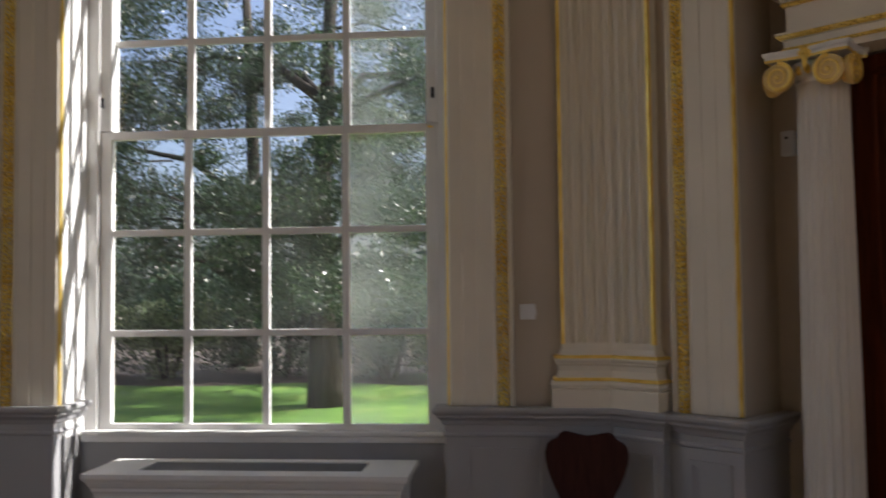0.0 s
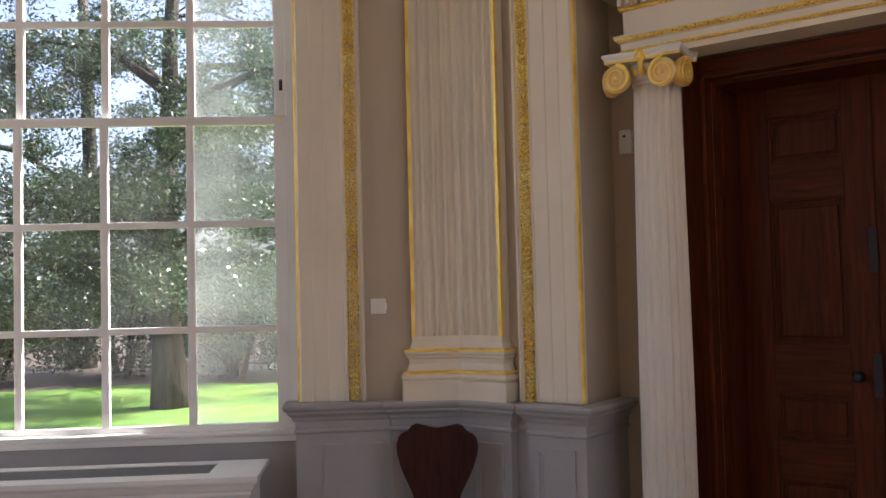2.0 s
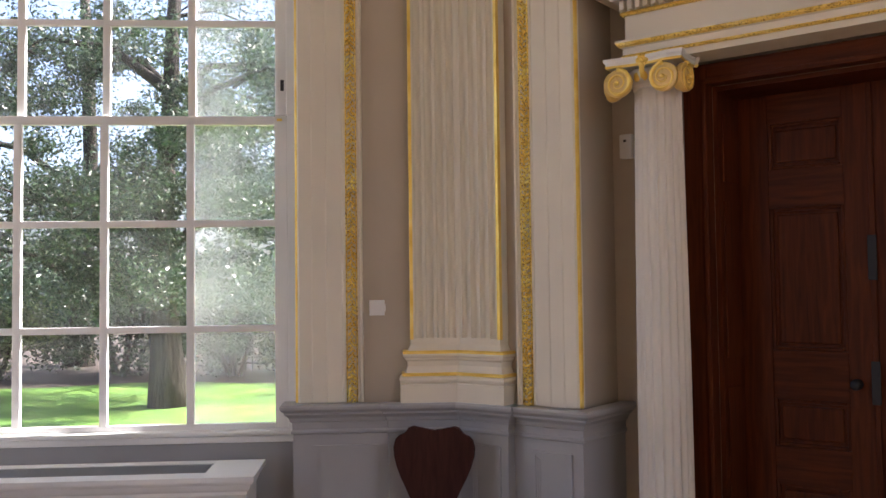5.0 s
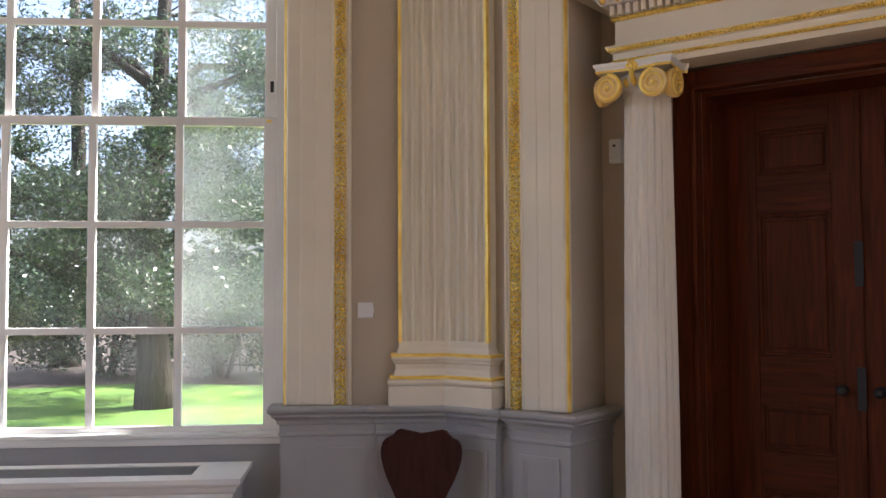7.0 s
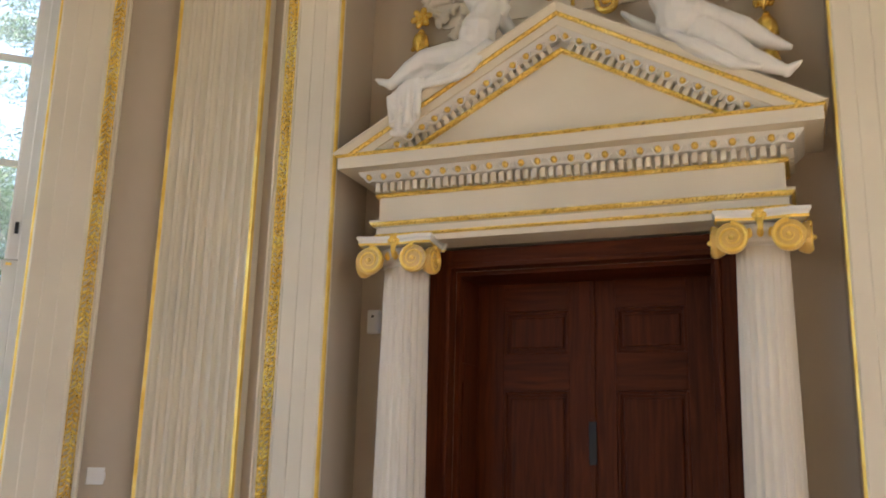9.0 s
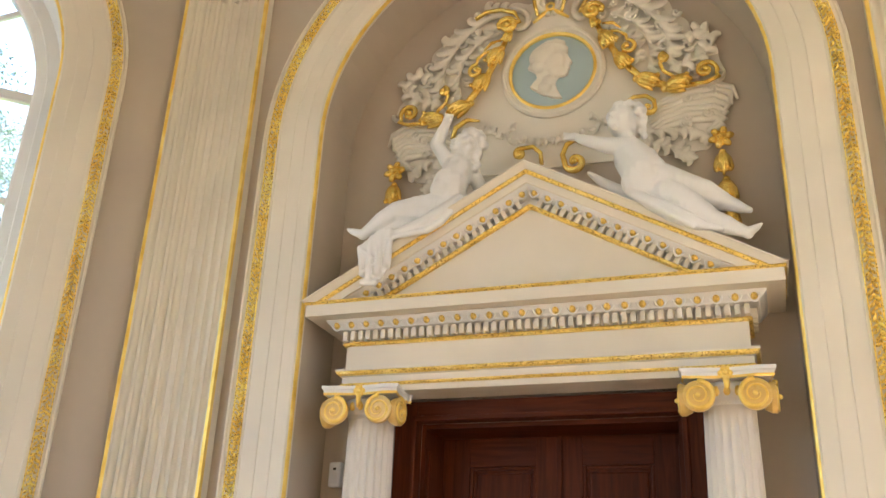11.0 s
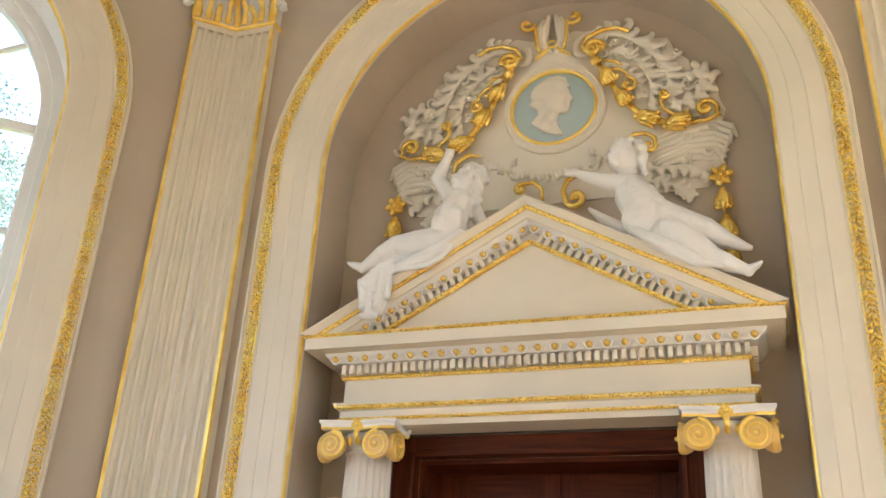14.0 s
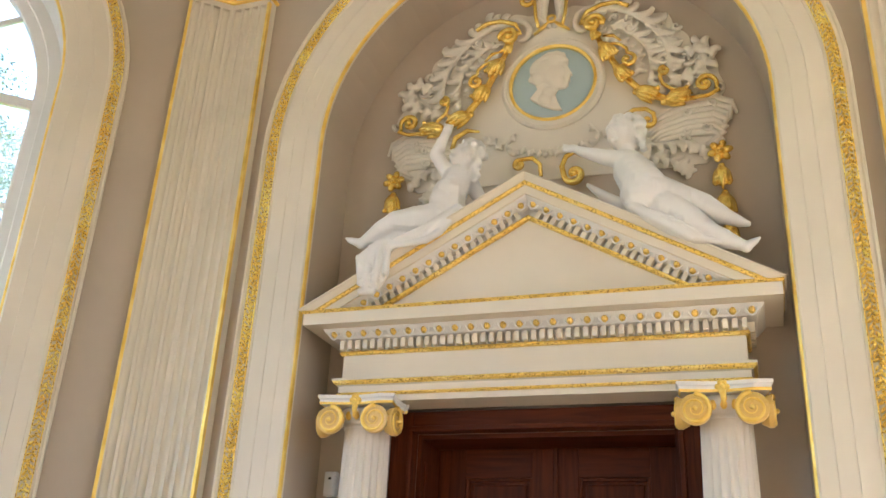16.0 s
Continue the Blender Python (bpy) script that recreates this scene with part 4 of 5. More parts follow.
def cloth(bm, rows):
    """A cloth of folds: tapered rounded ridges laid side by side; rows are (start, end, radius at both)."""
    for a, b, ra, rb in rows:
        limb(bm, a, b, ra, rb)


def figure_a(bm):
    ball(bm, (-0.435, 0.06, 3.715), (0.125, 0.10, 0.105))                    # seat
    limb(bm, (-0.455, 0.02, 3.765), (-0.440, 0.00, 3.845), 0.104, 0.098)     # belly
    ball(bm, (-0.470, -0.05, 3.800), (0.062, 0.055, 0.062))
    limb(bm, (-0.440, 0.01, 3.845), (-0.405, 0.03, 3.950), 0.094, 0.084)     # chest
    limb(bm, (-0.462, 0.03, 4.005), (-0.350, 0.06, 3.965), 0.048, 0.054)     # shoulders
    limb(bm, (-0.400, 0.05, 4.00), (-0.378, 0.04, 4.04), 0.044, 0.044)       # neck
    ball(bm, (-0.362, 0.03, 4.085), (0.074, 0.080, 0.084))
    ball(bm, (-0.415, -0.012, 4.060), (0.026, 0.026, 0.024))                 # cheek, nose and brow
    ball(bm, (-0.434, -0.018, 4.080), (0.012, 0.014, 0.013))
    ball(bm, (-0.412, -0.018, 4.108), (0.028, 0.020, 0.014))
    curls(bm, (-0.345, 0.040, 4.098), 0.080, 58, 4)
    for k in range(6):
        ball(bm, (-0.300 + 0.010 * math.sin(k * 2), 0.03, 4.06 - 0.024 * k), 0.027 - 0.002 * k, None, 8, 6)
    limb(bm, (-0.470, 0.025, 4.015), (-0.526, 0.00, 4.110), 0.047, 0.040)    # raised arm
    limb(bm, (-0.526, 0.00, 4.110), (-0.476, -0.015, 4.215), 0.041, 0.027)
    ball(bm, (-0.462, -0.02, 4.238), (0.030, 0.024, 0.026))
    for k in range(4):
        limb(bm, (-0.478 + 0.013 * k, -0.022, 4.252), (-0.474 + 0.017 * k, -0.036, 4.278 - 0.006 * k), 0.010, 0.007)
    limb(bm, (-0.345, 0.07, 3.955), (-0.30, 0.12, 3.86), 0.046, 0.040)       # other arm
    limb(bm, (-0.500, -0.01, 3.705), (-0.610, -0.03, 3.695), 0.092, 0.084)   # bent leg
    limb(bm, (-0.610, -0.03, 3.695), (-0.722, -0.05, 3.698), 0.082, 0.056)
    limb(bm, (-0.722, -0.05, 3.698), (-0.795, -0.058, 3.650), 0.054, 0.052)
    limb(bm, (-0.795, -0.058, 3.650), (-0.890, -0.06, 3.588), 0.050, 0.031)
    ball(bm, (-0.906, -0.058, 3.572), (0.030, 0.026, 0.024))
    limb(bm, (-0.905, -0.062, 3.578), (-0.965, -0.070, 3.598), 0.026, 0.019)
    limb(bm, (-0.965, -0.070, 3.598), (-0.990, -0.072, 3.612), 0.016, 0.010)
    limb(bm, (-0.52, 0.02, 3.655), (-0.725, -0.01, 3.615), 0.078, 0.058)     # other leg
    limb(bm, (-0.725, -0.01, 3.615), (-0.820, -0.06, 3.525), 0.054, 0.040)
    limb(bm, (-0.820, -0.06, 3.525), (-0.862, -0.08, 3.455), 0.037, 0.030)
    cloth(bm, [((-0.365, -0.045, 3.725), (-0.45, -0.080, 3.635), 0.036, 0.048), ((-0.45, -0.080, 3.635), (-0.56, -0.095, 3.580), 0.048, 0.042), ((-0.56, -0.095, 3.580), (-0.69, -0.110, 3.540), 0.042, 0.024),
               ((-0.372, -0.070, 3.685), (-0.445, -0.108, 3.578), 0.018, 0.020), ((-0.445, -0.108, 3.578), (-0.515, -0.118, 3.535), 0.020, 0.020), ((-0.515, -0.118, 3.535), (-0.70, -0.122, 3.515), 0.019, 0.016),
               ((-0.40, -0.09, 3.68), (-0.50, -0.125, 3.585), 0.014, 0.016), ((-0.50, -0.125, 3.585), (-0.66, -0.128, 3.545), 0.016, 0.010)])
    prism(bm, [(-0.715, 3.565), (-0.78, 3.565), (-0.890, 3.480), (-0.872, 3.37), (-0.845, 3.275), (-0.76, 3.275), (-0.708, 3.35), (-0.712, 3.47)], -0.132, -0.106)
    cloth(bm, [((-0.715, -0.122, 3.555), (-0.712, -0.145, 3.36), 0.016, 0.020), ((-0.765, -0.122, 3.545), (-0.768, -0.148, 3.315), 0.012, 0.021),
               ((-0.825, -0.12, 3.53), (-0.812, -0.150, 3.270), 0.012, 0.020), ((-0.890, -0.116, 3.475), (-0.858, -0.140, 3.31), 0.016, 0.012),
               ((-0.890, -0.120, 3.470), (-0.800, -0.146, 3.400), 0.014, 0.008), ((-0.858, -0.142, 3.315), (-0.775, -0.150, 3.365), 0.016, 0.008), ((-0.845, -0.145, 3.265), (-0.775, -0.145, 3.258), 0.018, 0.018)])
    limb(bm, (-0.52, 0.10, 3.63), (-0.36, 0.12, 3.73), 0.075, 0.07)


def figure_b(bm):
    limb(bm, (0.740, 0.02, 3.685), (0.620, -0.01, 3.730), 0.100, 0.112)      # hips and belly
    ball(bm, (0.590, -0.040, 3.720), (0.112, 0.085, 0.110))
    limb(bm, (0.600, -0.01, 3.765), (0.540, 0.005, 3.870), 0.116, 0.100)      # chest
    limb(bm, (0.530, -0.01, 3.925), (0.605, 0.05, 3.890), 0.052, 0.058)      # shoulders
    limb(bm, (0.525, 0.02, 3.95), (0.505, 0.01, 4.03), 0.046, 0.044)
    ball(bm, (0.492, 0.005, 4.095), (0.078, 0.084, 0.090))
    ball(bm, (0.452, -0.058, 4.062), (0.028, 0.022, 0.024))                  # cheek, nose and brow
    ball(bm, (0.440, -0.076, 4.082), (0.012, 0.014, 0.014))
    ball(bm, (0.458, -0.068, 4.112), (0.032, 0.018, 0.013))
    ball(bm, (0.456, -0.062, 4.030), (0.020, 0.018, 0.015))
    curls(bm, (0.515, 0.030, 4.118), 0.088, 60, 9)
    for k in range(4):
        ball(bm, (0.580 + 0.006 * k, 0.03, 4.10 - 0.03 * k), 0.027 - 0.002 * k, None, 8, 6)
    limb(bm, (0.545, -0.01, 3.930), (0.415, -0.03, 3.948), 0.052, 0.043)     # arm stretched out
    limb(bm, (0.415, -0.03, 3.948), (0.282, -0.04, 4.000), 0.043, 0.027)
    ball(bm, (0.246, -0.042, 4.018), (0.034, 0.021, 0.024))
    for k in range(3):
        limb(bm, (0.228, -0.045, 4.030 - 0.012 * k), (0.196, -0.05, 4.044 - 0.018 * k), 0.011, 0.007)
    limb(bm, (0.530, 0.08, 3.90), (0.500, 0.09, 3.77), 0.044, 0.040)         # propping arm
    limb(bm, (0.500, 0.09, 3.77), (0.465, 0.07, 3.70), 0.038, 0.032)
    limb(bm, (0.760, 0.035, 3.695), (0.870, 0.045, 3.655), 0.086, 0.070)     # upper leg
    limb(bm, (0.870, 0.045, 3.655), (0.950, 0.055, 3.608), 0.068, 0.050)
    limb(bm, (0.950, 0.055, 3.608), (1.035, 0.07, 3.568), 0.046, 0.028)
    limb(bm, (1.035, 0.07, 3.568), (1.072, 0.07, 3.552), 0.026, 0.018)
    limb(bm, (0.700, -0.03, 3.630), (0.810, -0.05, 3.540), 0.088, 0.076)     # lower leg
    limb(bm, (0.810, -0.05, 3.540), (0.905, -0.058, 3.462), 0.074, 0.052)
    limb(bm, (0.905, -0.058, 3.462), (0.960, -0.065, 3.425), 0.050, 0.048)
    limb(bm, (0.960, -0.065, 3.425), (1.038, -0.072, 3.382), 0.046, 0.028)
    ball(bm, (1.056, -0.072, 3.368), (0.028, 0.024, 0.026))
    limb(bm, (1.060, -0.076, 3.375), (1.098, -0.082, 3.392), 0.024, 0.017)
    limb(bm, (1.098, -0.082, 3.392), (1.116, -0.084, 3.405), 0.014, 0.009)
    cloth(bm, [((0.525, -0.07, 3.650), (0.61, -0.095, 3.575), 0.024, 0.036), ((0.61, -0.095, 3.575), (0.72, -0.108, 3.495), 0.036, 0.042), ((0.72, -0.108, 3.495), (0.84, -0.112, 3.420), 0.042, 0.030),
               ((0.84, -0.112, 3.420), (0.94, -0.105, 3.392), 0.028, 0.012), ((0.535, -0.10, 3.620), (0.66, -0.130, 3.525), 0.012, 0.020), ((0.66, -0.130, 3.525), (0.82, -0.132, 3.405), 0.020, 0.016),
               ((0.60, -0.115, 3.60), (0.74, -0.140, 3.510), 0.010, 0.015), ((0.74, -0.140, 3.510), (0.86, -0.135, 3.430), 0.015, 0.008)])
    limb(bm, (0.54, 0.08, 3.64), (0.80, 0.08, 3.52), 0.075, 0.07)
    cloth(bm, [((0.305, 0.05, 3.845), (0.385, 0.05, 3.770), 0.012, 0.030), ((0.385, 0.05, 3.770), (0.48, 0.04, 3.695), 0.030, 0.042)])


figure("cherub_statue", "white plaster cherub sitting on the pediment slope, arm raised", figure_a)
figure("cherub_statue", "white plaster cherub reclining on the pediment slope, arm stretched out", figure_b)


# ---- relief on the back of the niche ----
RY = NICHE_DEPTH


def spiral(cx, cz, r, turns, start, flip=1, y=0.30, n=40, tail=()):
    """Points of a scroll: an optional tail, then a coil into its eye."""
    pts = [(x, y, z) for x, z in tail]
    for i in range(n):
        f = i / (n - 1)
        a = start + flip * turns * 2 * math.pi * f
        rr = r * (1 - 0.82 * f)
        pts.append((cx + rr * math.cos(a), y - 0.015 * f, cz + rr * math.sin(a)))
    return pts


def gilt_scroll(cx, cz, r, turns, start, flip, tail=(), thick=0.017):
    pts = spiral(cx, cz, r, turns, start, flip, 0.305, 36, tail)
    thick *= 1.22
    n = len(pts)
    bm = tube(bmesh.new(), pts, [thick * (0.55 + 0.45 * math.sin(math.pi * min(1, (i + 3) / n * 0.9))) for i in range(n)], 8)
    ball(bm, (cx, 0.285, cz), r * 0.30, None, 10, 8)
    return bm


def husk(cx, cz, size, seed, ang, y=0.315):
    """A bell flower: pointed petals that flare from a knot towards ang, with a lip of berries."""
    rnd = random.Random(seed)
    bm = bmesh.new()
    along, side = Vector((math.cos(ang), 0, math.sin(ang))), Vector((-math.sin(ang), 0, math.cos(ang)))
    root = Vector((cx, y + 0.012, cz)) - along * size * 0.95
    ball(bm, root, size * 0.26, None, 8, 6)
    for k in range(7):
        w = (k - 3) / 3
        bend = w * 0.62 + rnd.uniform(-0.07, 0.07)
        out = Vector((0, -1, 0)) * (0.55 * (1 - w * w) + 0.12)
        ln = size * rnd.uniform(1.7, 2.0) * (1 - 0.12 * abs(w))
        pts = []
        for i in range(7):
            f = i / 6
            pts.append(root + along * ln * f * (1 - 0.12 * f * abs(w)) + side * ln * bend * f ** 0.8 * 0.62 + out * size * math.sin(math.pi * f * 0.8))
        tube(bm, pts, [size * r for r in (0.12, 0.22, 0.28, 0.27, 0.22, 0.16, 0.06)], 7)
    for k in range(4):
        ball(bm, root + along * size * 1.55 + side * size * (k - 1.5) * 0.30 + Vector((0, -size * 0.5, 0)), size * 0.17, None, 7, 5)
    return bm


def rosette(cx, cz, size, y=0.325):
    """A round flower with curled petals about a button."""
    bm = ball(bmesh.new(), (cx, y, cz), (size * 0.7, 0.022, size * 0.7), None, 12, 6)
    for k in range(6):
        a = 2 * math.pi * k / 6 + 0.2
        ball(bm, (cx + size * 0.66 * math.cos(a), y - 0.010, cz + size * 0.66 * math.sin(a)), (size * 0.40, size * 0.28, size * 0.30), Matrix.Rotation(-a, 3, "Y"), 9, 7)
    ball(bm, (cx, y - 0.024, cz), size * 0.27, None, 9, 7)
    return bm


def frond(spine, reach, count, side, y, seed, thick=0.017):
    """A plaster acanthus spray: lobes that leave a curved spine on one side (or both, side 0) and curl at their tips."""
    rnd = random.Random(seed)
    bm = bmesh.new()
    P = [Vector((x, 0, z)) for x, z in spine]
    run = []
    for i in range(len(P) - 1):
        a, b, c, d = P[max(i - 1, 0)], P[i], P[i + 1], P[min(i + 2, len(P) - 1)]
        for k in range(8):
            t = k / 8
            run.append(0.5 * (2 * b + (c - a) * t + (2 * a - 5 * b + 4 * c - d) * t * t + (3 * b - a - 3 * c + d) * t ** 3))
    run.append(P[-1])
    n = len(run)
    tube(bm, [(p.x, y - 0.004, p.z) for p in run], [thick * (1.05 - 0.7 * i / n) for i in range(n)], 7)
    for k in range(count):
        i = min(n - 2, int((k + 0.4) / count * (n - 1)))
        along = (run[i + 1] - run[i]).normalized()
        for sd in ((side,) if side else (-1, 1)):
            nrm = Vector((-along.z, 0, along.x)) * sd
            ln = reach * (0.65 + 0.35 * math.sin(math.pi * (k + 0.7) / count)) * rnd.uniform(0.8, 1.15)
            a, turn = 0.95 + rnd.uniform(-0.3, 0.3), rnd.uniform(1.8, 3.6)
            p, pts, rad = run[i].copy(), [], []
            for j in range(9):
                f = j / 8
                pts.append((p.x, y - 0.004 - 0.012 * math.sin(math.pi * min(1, f * 1.1)), p.z))
                rad.append(thick * (0.60 + 1.05 * math.sin(math.pi * (0.08 + 0.80 * f))) * (0.8 if j < 8 else 0.5))
                ang = a + (-0.5 + turn * f * f)
                p = p + (along * math.cos(ang) + nrm * math.sin(ang)) * ln / 8
            tube(bm, pts, rad, 7, 0.55)
            # web between the lobes
            a, b, c = run[i], run[min(n - 1, i + max(2, n // count))], Vector((pts[6][0], 0, pts[6][2]))
            prism(bm, [(a.x, a.z), (b.x, b.z), (c.x, c.z), (pts[3][0] - along.x * ln * 0.3, pts[3][2] - along.z * ln * 0.3)], y - 0.006, RY - 0.002)
    return bm


def niche_relief():
    ob = thing("niche_relief", "white plaster leaf and scroll relief with gold garlands filling the niche", "relief")
    ox = 0.046

    # thin plaster ground with a scalloped edge
    def reach(t):
        return 0.75 + 0.20 * math.cos(t) ** 2 + 0.028 * math.sin(11 * t) + 0.016 * math.sin(27 * t + 1)
    edge = [(ox + reach(t) * math.cos(t), 4.50 + reach(t) * math.sin(t)) for t in [radians(-27 + 234 * i / 180) for i in range(181)]]
    part("plaster_ground", prism(bmesh.new(), edge, RY - 0.012, RY - 0.001), RELIEF, ob)
    for s in (-1, 1):
        def at(pts):
            return [(ox + s * x, z) for x, z in pts]
        sprays = (
            ([(0.25, 5.16), (0.38, 5.17), (0.52, 5.08), (0.63, 4.94), (0.68, 4.80), (0.67, 4.66)], 0.165, 15, s, 0.330, 0.016),
            ([(0.36, 5.06), (0.47, 4.99), (0.55, 4.88), (0.58, 4.74), (0.56, 4.62)], 0.125, 11, s, 0.342, 0.013),
            ([(0.30, 4.98), (0.42, 4.93), (0.50, 4.82), (0.51, 4.70)], 0.080, 8, 0, 0.345, 0.012),
            ([(0.60, 4.56), (0.72, 4.60), (0.84, 4.65), (0.92, 4.74), (0.86, 4.83), (0.79, 4.79)], 0.085, 9, 0, 0.335, 0.016),
            ([(0.48, 4.22), (0.62, 4.21), (0.78, 4.20), (0.86, 4.13)], 0.09, 9, -s, 0.342, 0.014),
            ([(0.46, 4.16), (0.58, 4.13), (0.70, 4.08), (0.76, 4.02)], 0.08, 8, 0, 0.345, 0.012),
            ([(0.22, 4.40), (0.27, 4.32), (0.23, 4.25), (0.15, 4.27)], 0.060, 5, -s, 0.350, 0.010),
            ([(0.14, 4.27), (0.06, 4.24), (0.0, 4.25)], 0.045, 4, 0, 0.352, 0.008),
            ([(0.30, 4.30), (0.36, 4.36), (0.43, 4.38)], 0.055, 4, 0, 0.350, 0.009))
        for k, (spine, rc, count, side, y, th) in enumerate(sprays):
            o = part("plaster_spray", frond(at(spine), rc, count, side, y + 0.012, 20 + k + (60 if s > 0 else 0), th * 1.15), RELIEF, ob, smooth=True)
            skin = o.modifiers.new("skin", "REMESH")
            skin.mode, skin.voxel_size, skin.use_smooth_shade = "VOXEL", 0.0045, True
            soft = o.modifiers.new("soft", "SMOOTH")
            soft.factor, soft.iterations = 0.5, 5
        # plain feathered wing ridges below the garland's end
        for g in range(7):
            drop = 0.034 * g
            pts = [(ox + s * x, RY - 0.020 - 0.003 * (g % 2), z) for x, z in ((0.50 + 0.015 * g, 4.33 - 0.6 * drop), (0.62, 4.41 - 0.85 * drop), (0.76, 4.465 - drop), (0.90, 4.475 - 1.08 * drop), (1.00 - 0.010 * g, 4.43 - 1.1 * drop), (1.025 - 0.034 * g, 4.355 - drop))]
            part("plaster_feather", tube(bmesh.new(), pts, [0.008, 0.016, 0.022, 0.024, 0.020, 0.008], 8, 0.8), RELIEF, ob, smooth=True)
        # curled leaf tips along the rim
        rnd = random.Random(31 + s)
        for k in range(30):
            t = radians(-20 + 88 * (k + 0.5) / 30 + rnd.uniform(-1.5, 1.5))
            tt, r = (t if s > 0 else math.pi - t), reach(t) * rnd.uniform(0.80, 1.0)
            pts = spiral(ox + r * math.cos(tt), 4.50 + r * math.sin(tt), rnd.uniform(0.022, 0.046), 1.1, rnd.uniform(0, 6.28), rnd.choice((-1, 1)), RY - rnd.uniform(0.020, 0.036), 16)
            part("plaster_curl", tube(bmesh.new(), pts, [0.013 * (1 - 0.5 * i / 15) for i in range(16)], 7), RELIEF, ob, smooth=True)
        # cord behind the garland
        pts = [(ox + s * x, 0.335, z) for x, z in ((0.26, 5.02), (0.33, 4.86), (0.42, 4.69), (0.53, 4.55), (0.68, 4.475), (0.82, 4.47))]
        part("gilt_cord", tube(bmesh.new(), pts, [0.016, 0.020, 0.022, 0.022, 0.022, 0.014], 8), GOLD_DEEP, ob, smooth=True)
        # broad curled strap outside the top gold scroll
        pts = spiral(ox + s * 0.225, 5.085, 0.135, 0.55, math.pi / 2 - s * 0.3, s, 0.355, 24)
        part("plaster_scroll", tube(bmesh.new(), pts, [0.022 * math.sin(math.pi * (0.2 + 0.75 * i / 23)) for i in range(24)], 8), RELIEF, ob, smooth=True)
    # crest above the medallion
    part("plaster_peak", prism(bmesh.new(), [(ox - 0.20, 4.97), (ox + 0.20, 4.97), (ox + 0.06, 5.13), (ox - 0.06, 5.13)], RY - 0.030, RY - 0.001), RELIEF, ob)
    up = 0.044
    for s in (-1, 1):
        bm = bmesh.new()
        for g in range(2):
            o = 0.022 + 0.034 * g
            tube(bm, [(ox + s * 0.012, 0.35, 5.07 + up), (ox + s * (o + 0.03), 0.34, 5.15 + up), (ox + s * (o + 0.02), 0.332, 5.24 + up), (ox + s * (o - 0.002), 0.336, 5.35 - 0.03 * g + up)], [0.014, 0.022, 0.024, 0.012], 9)
        part("plaster_crest", bm, RELIEF, ob, smooth=True)
        bm = tube(bmesh.new(), [(ox + s * 0.010, 0.340, 5.110 + up), (ox + s * 0.05, 0.335, 5.075 + up), (ox + s * 0.11, 0.340, 5.030 + up)], [0.010, 0.013, 0.008], 8)
        part("gilt_strap", bm, GOLD, ob, "gold strap", smooth=True)
    pts = [(ox + 0.024 * math.cos(t), 0.332, 5.125 + up + 0.024 * math.sin(t)) for t in [2 * math.pi * k / 20 for k in range(21)]]
    part("gilt_loop", tube(bmesh.new(), pts, [0.009] * 21, 7), GOLD, ob, "gold hanging loop", smooth=True)
    for s in (-1, 1):
        def ax(x):
            return ox + s * x
        scrolls = [
            gilt_scroll(ax(0.150), 5.318, 0.046, 1.1, 0.0 if s < 0 else math.pi, s, [(ax(0.075), 5.10), (ax(0.092), 5.18), (ax(0.098), 5.26)], 0.014),
            gilt_scroll(ax(0.262), 5.058, 0.062, 1.3, math.pi if s < 0 else 0.0, s, [(ax(0.47), 5.15), (ax(0.40), 5.19), (ax(0.31), 5.19), (ax(0.22), 5.15), (ax(0.185), 5.08)], 0.017),
            gilt_scroll(ax(0.455), 4.765, 0.050, 1.1, math.pi / 2, -s, [(ax(0.36), 4.90), (ax(0.41), 4.885), (ax(0.45), 4.85)], 0.012),
            tube(bmesh.new(), [(ax(0.31), 0.34, 4.985), (ax(0.37), 0.335, 4.975), (ax(0.42), 0.34, 4.93)], [0.009, 0.012, 0.006], 7),
            gilt_scroll(ax(0.660), 4.655, 0.032, 0.9, math.pi / 2, s, [(ax(0.70), 4.52), (ax(0.645), 4.57), (ax(0.630), 4.62)], 0.014),
            gilt_scroll(ax(0.875), 4.530, 0.062, 1.2, -0.5 if s > 0 else math.pi + 0.5, s, [(ax(0.78), 4.455), (ax(0.88), 4.455), (ax(0.945), 4.485)], 0.014)]
        for bm in scrolls:
            part("gilt_scroll", bm, GOLD_DEEP, ob, "gold scroll", smooth=True)
        garland = [(0.268, 4.985, 0.050, -62), (0.340, 4.850, 0.082, -60), (0.425, 4.680, 0.080, -56), (0.560, 4.525, 0.080, -24), (0.725, 4.470, 0.086, 4)]
        for k, (x, z, size, a) in enumerate(garland):
            a = radians(a if s > 0 else 180 - a)
            part("gilt_flower", husk(ax(x), z, size, k + (50 if s > 0 else 0), a), GOLD_DEEP, ob, "gold bell flower", smooth=True)
        hx, hz = ax(0.922 if s > 0 else 0.955), 0.0 if s > 0 else 0.045
        part("gilt_rosette", rosette(hx, 4.105 + hz, 0.066), GOLD_DEEP, ob, "gold rosette", smooth=True)
        for k, (z, size) in enumerate(((3.945, 0.078), (3.785, 0.078), (3.62, 0.070))):
            part("gilt_husk", husk(hx + s * 0.008 * k, z + hz, size, 90 + k, -math.pi / 2), GOLD_DEEP, ob, "gold hanging bell flower", smooth=True)
    # C-scrolls just above the ridge and behind the heads
    part("gilt_scroll", gilt_scroll(0.185, 4.055, 0.058, 1.1, math.pi, 1, [(0.225, 4.175), (0.185, 4.200), (0.138, 4.175), (0.114, 4.115)], 0.018), GOLD_DEEP, ob, "gold scroll", smooth=True)
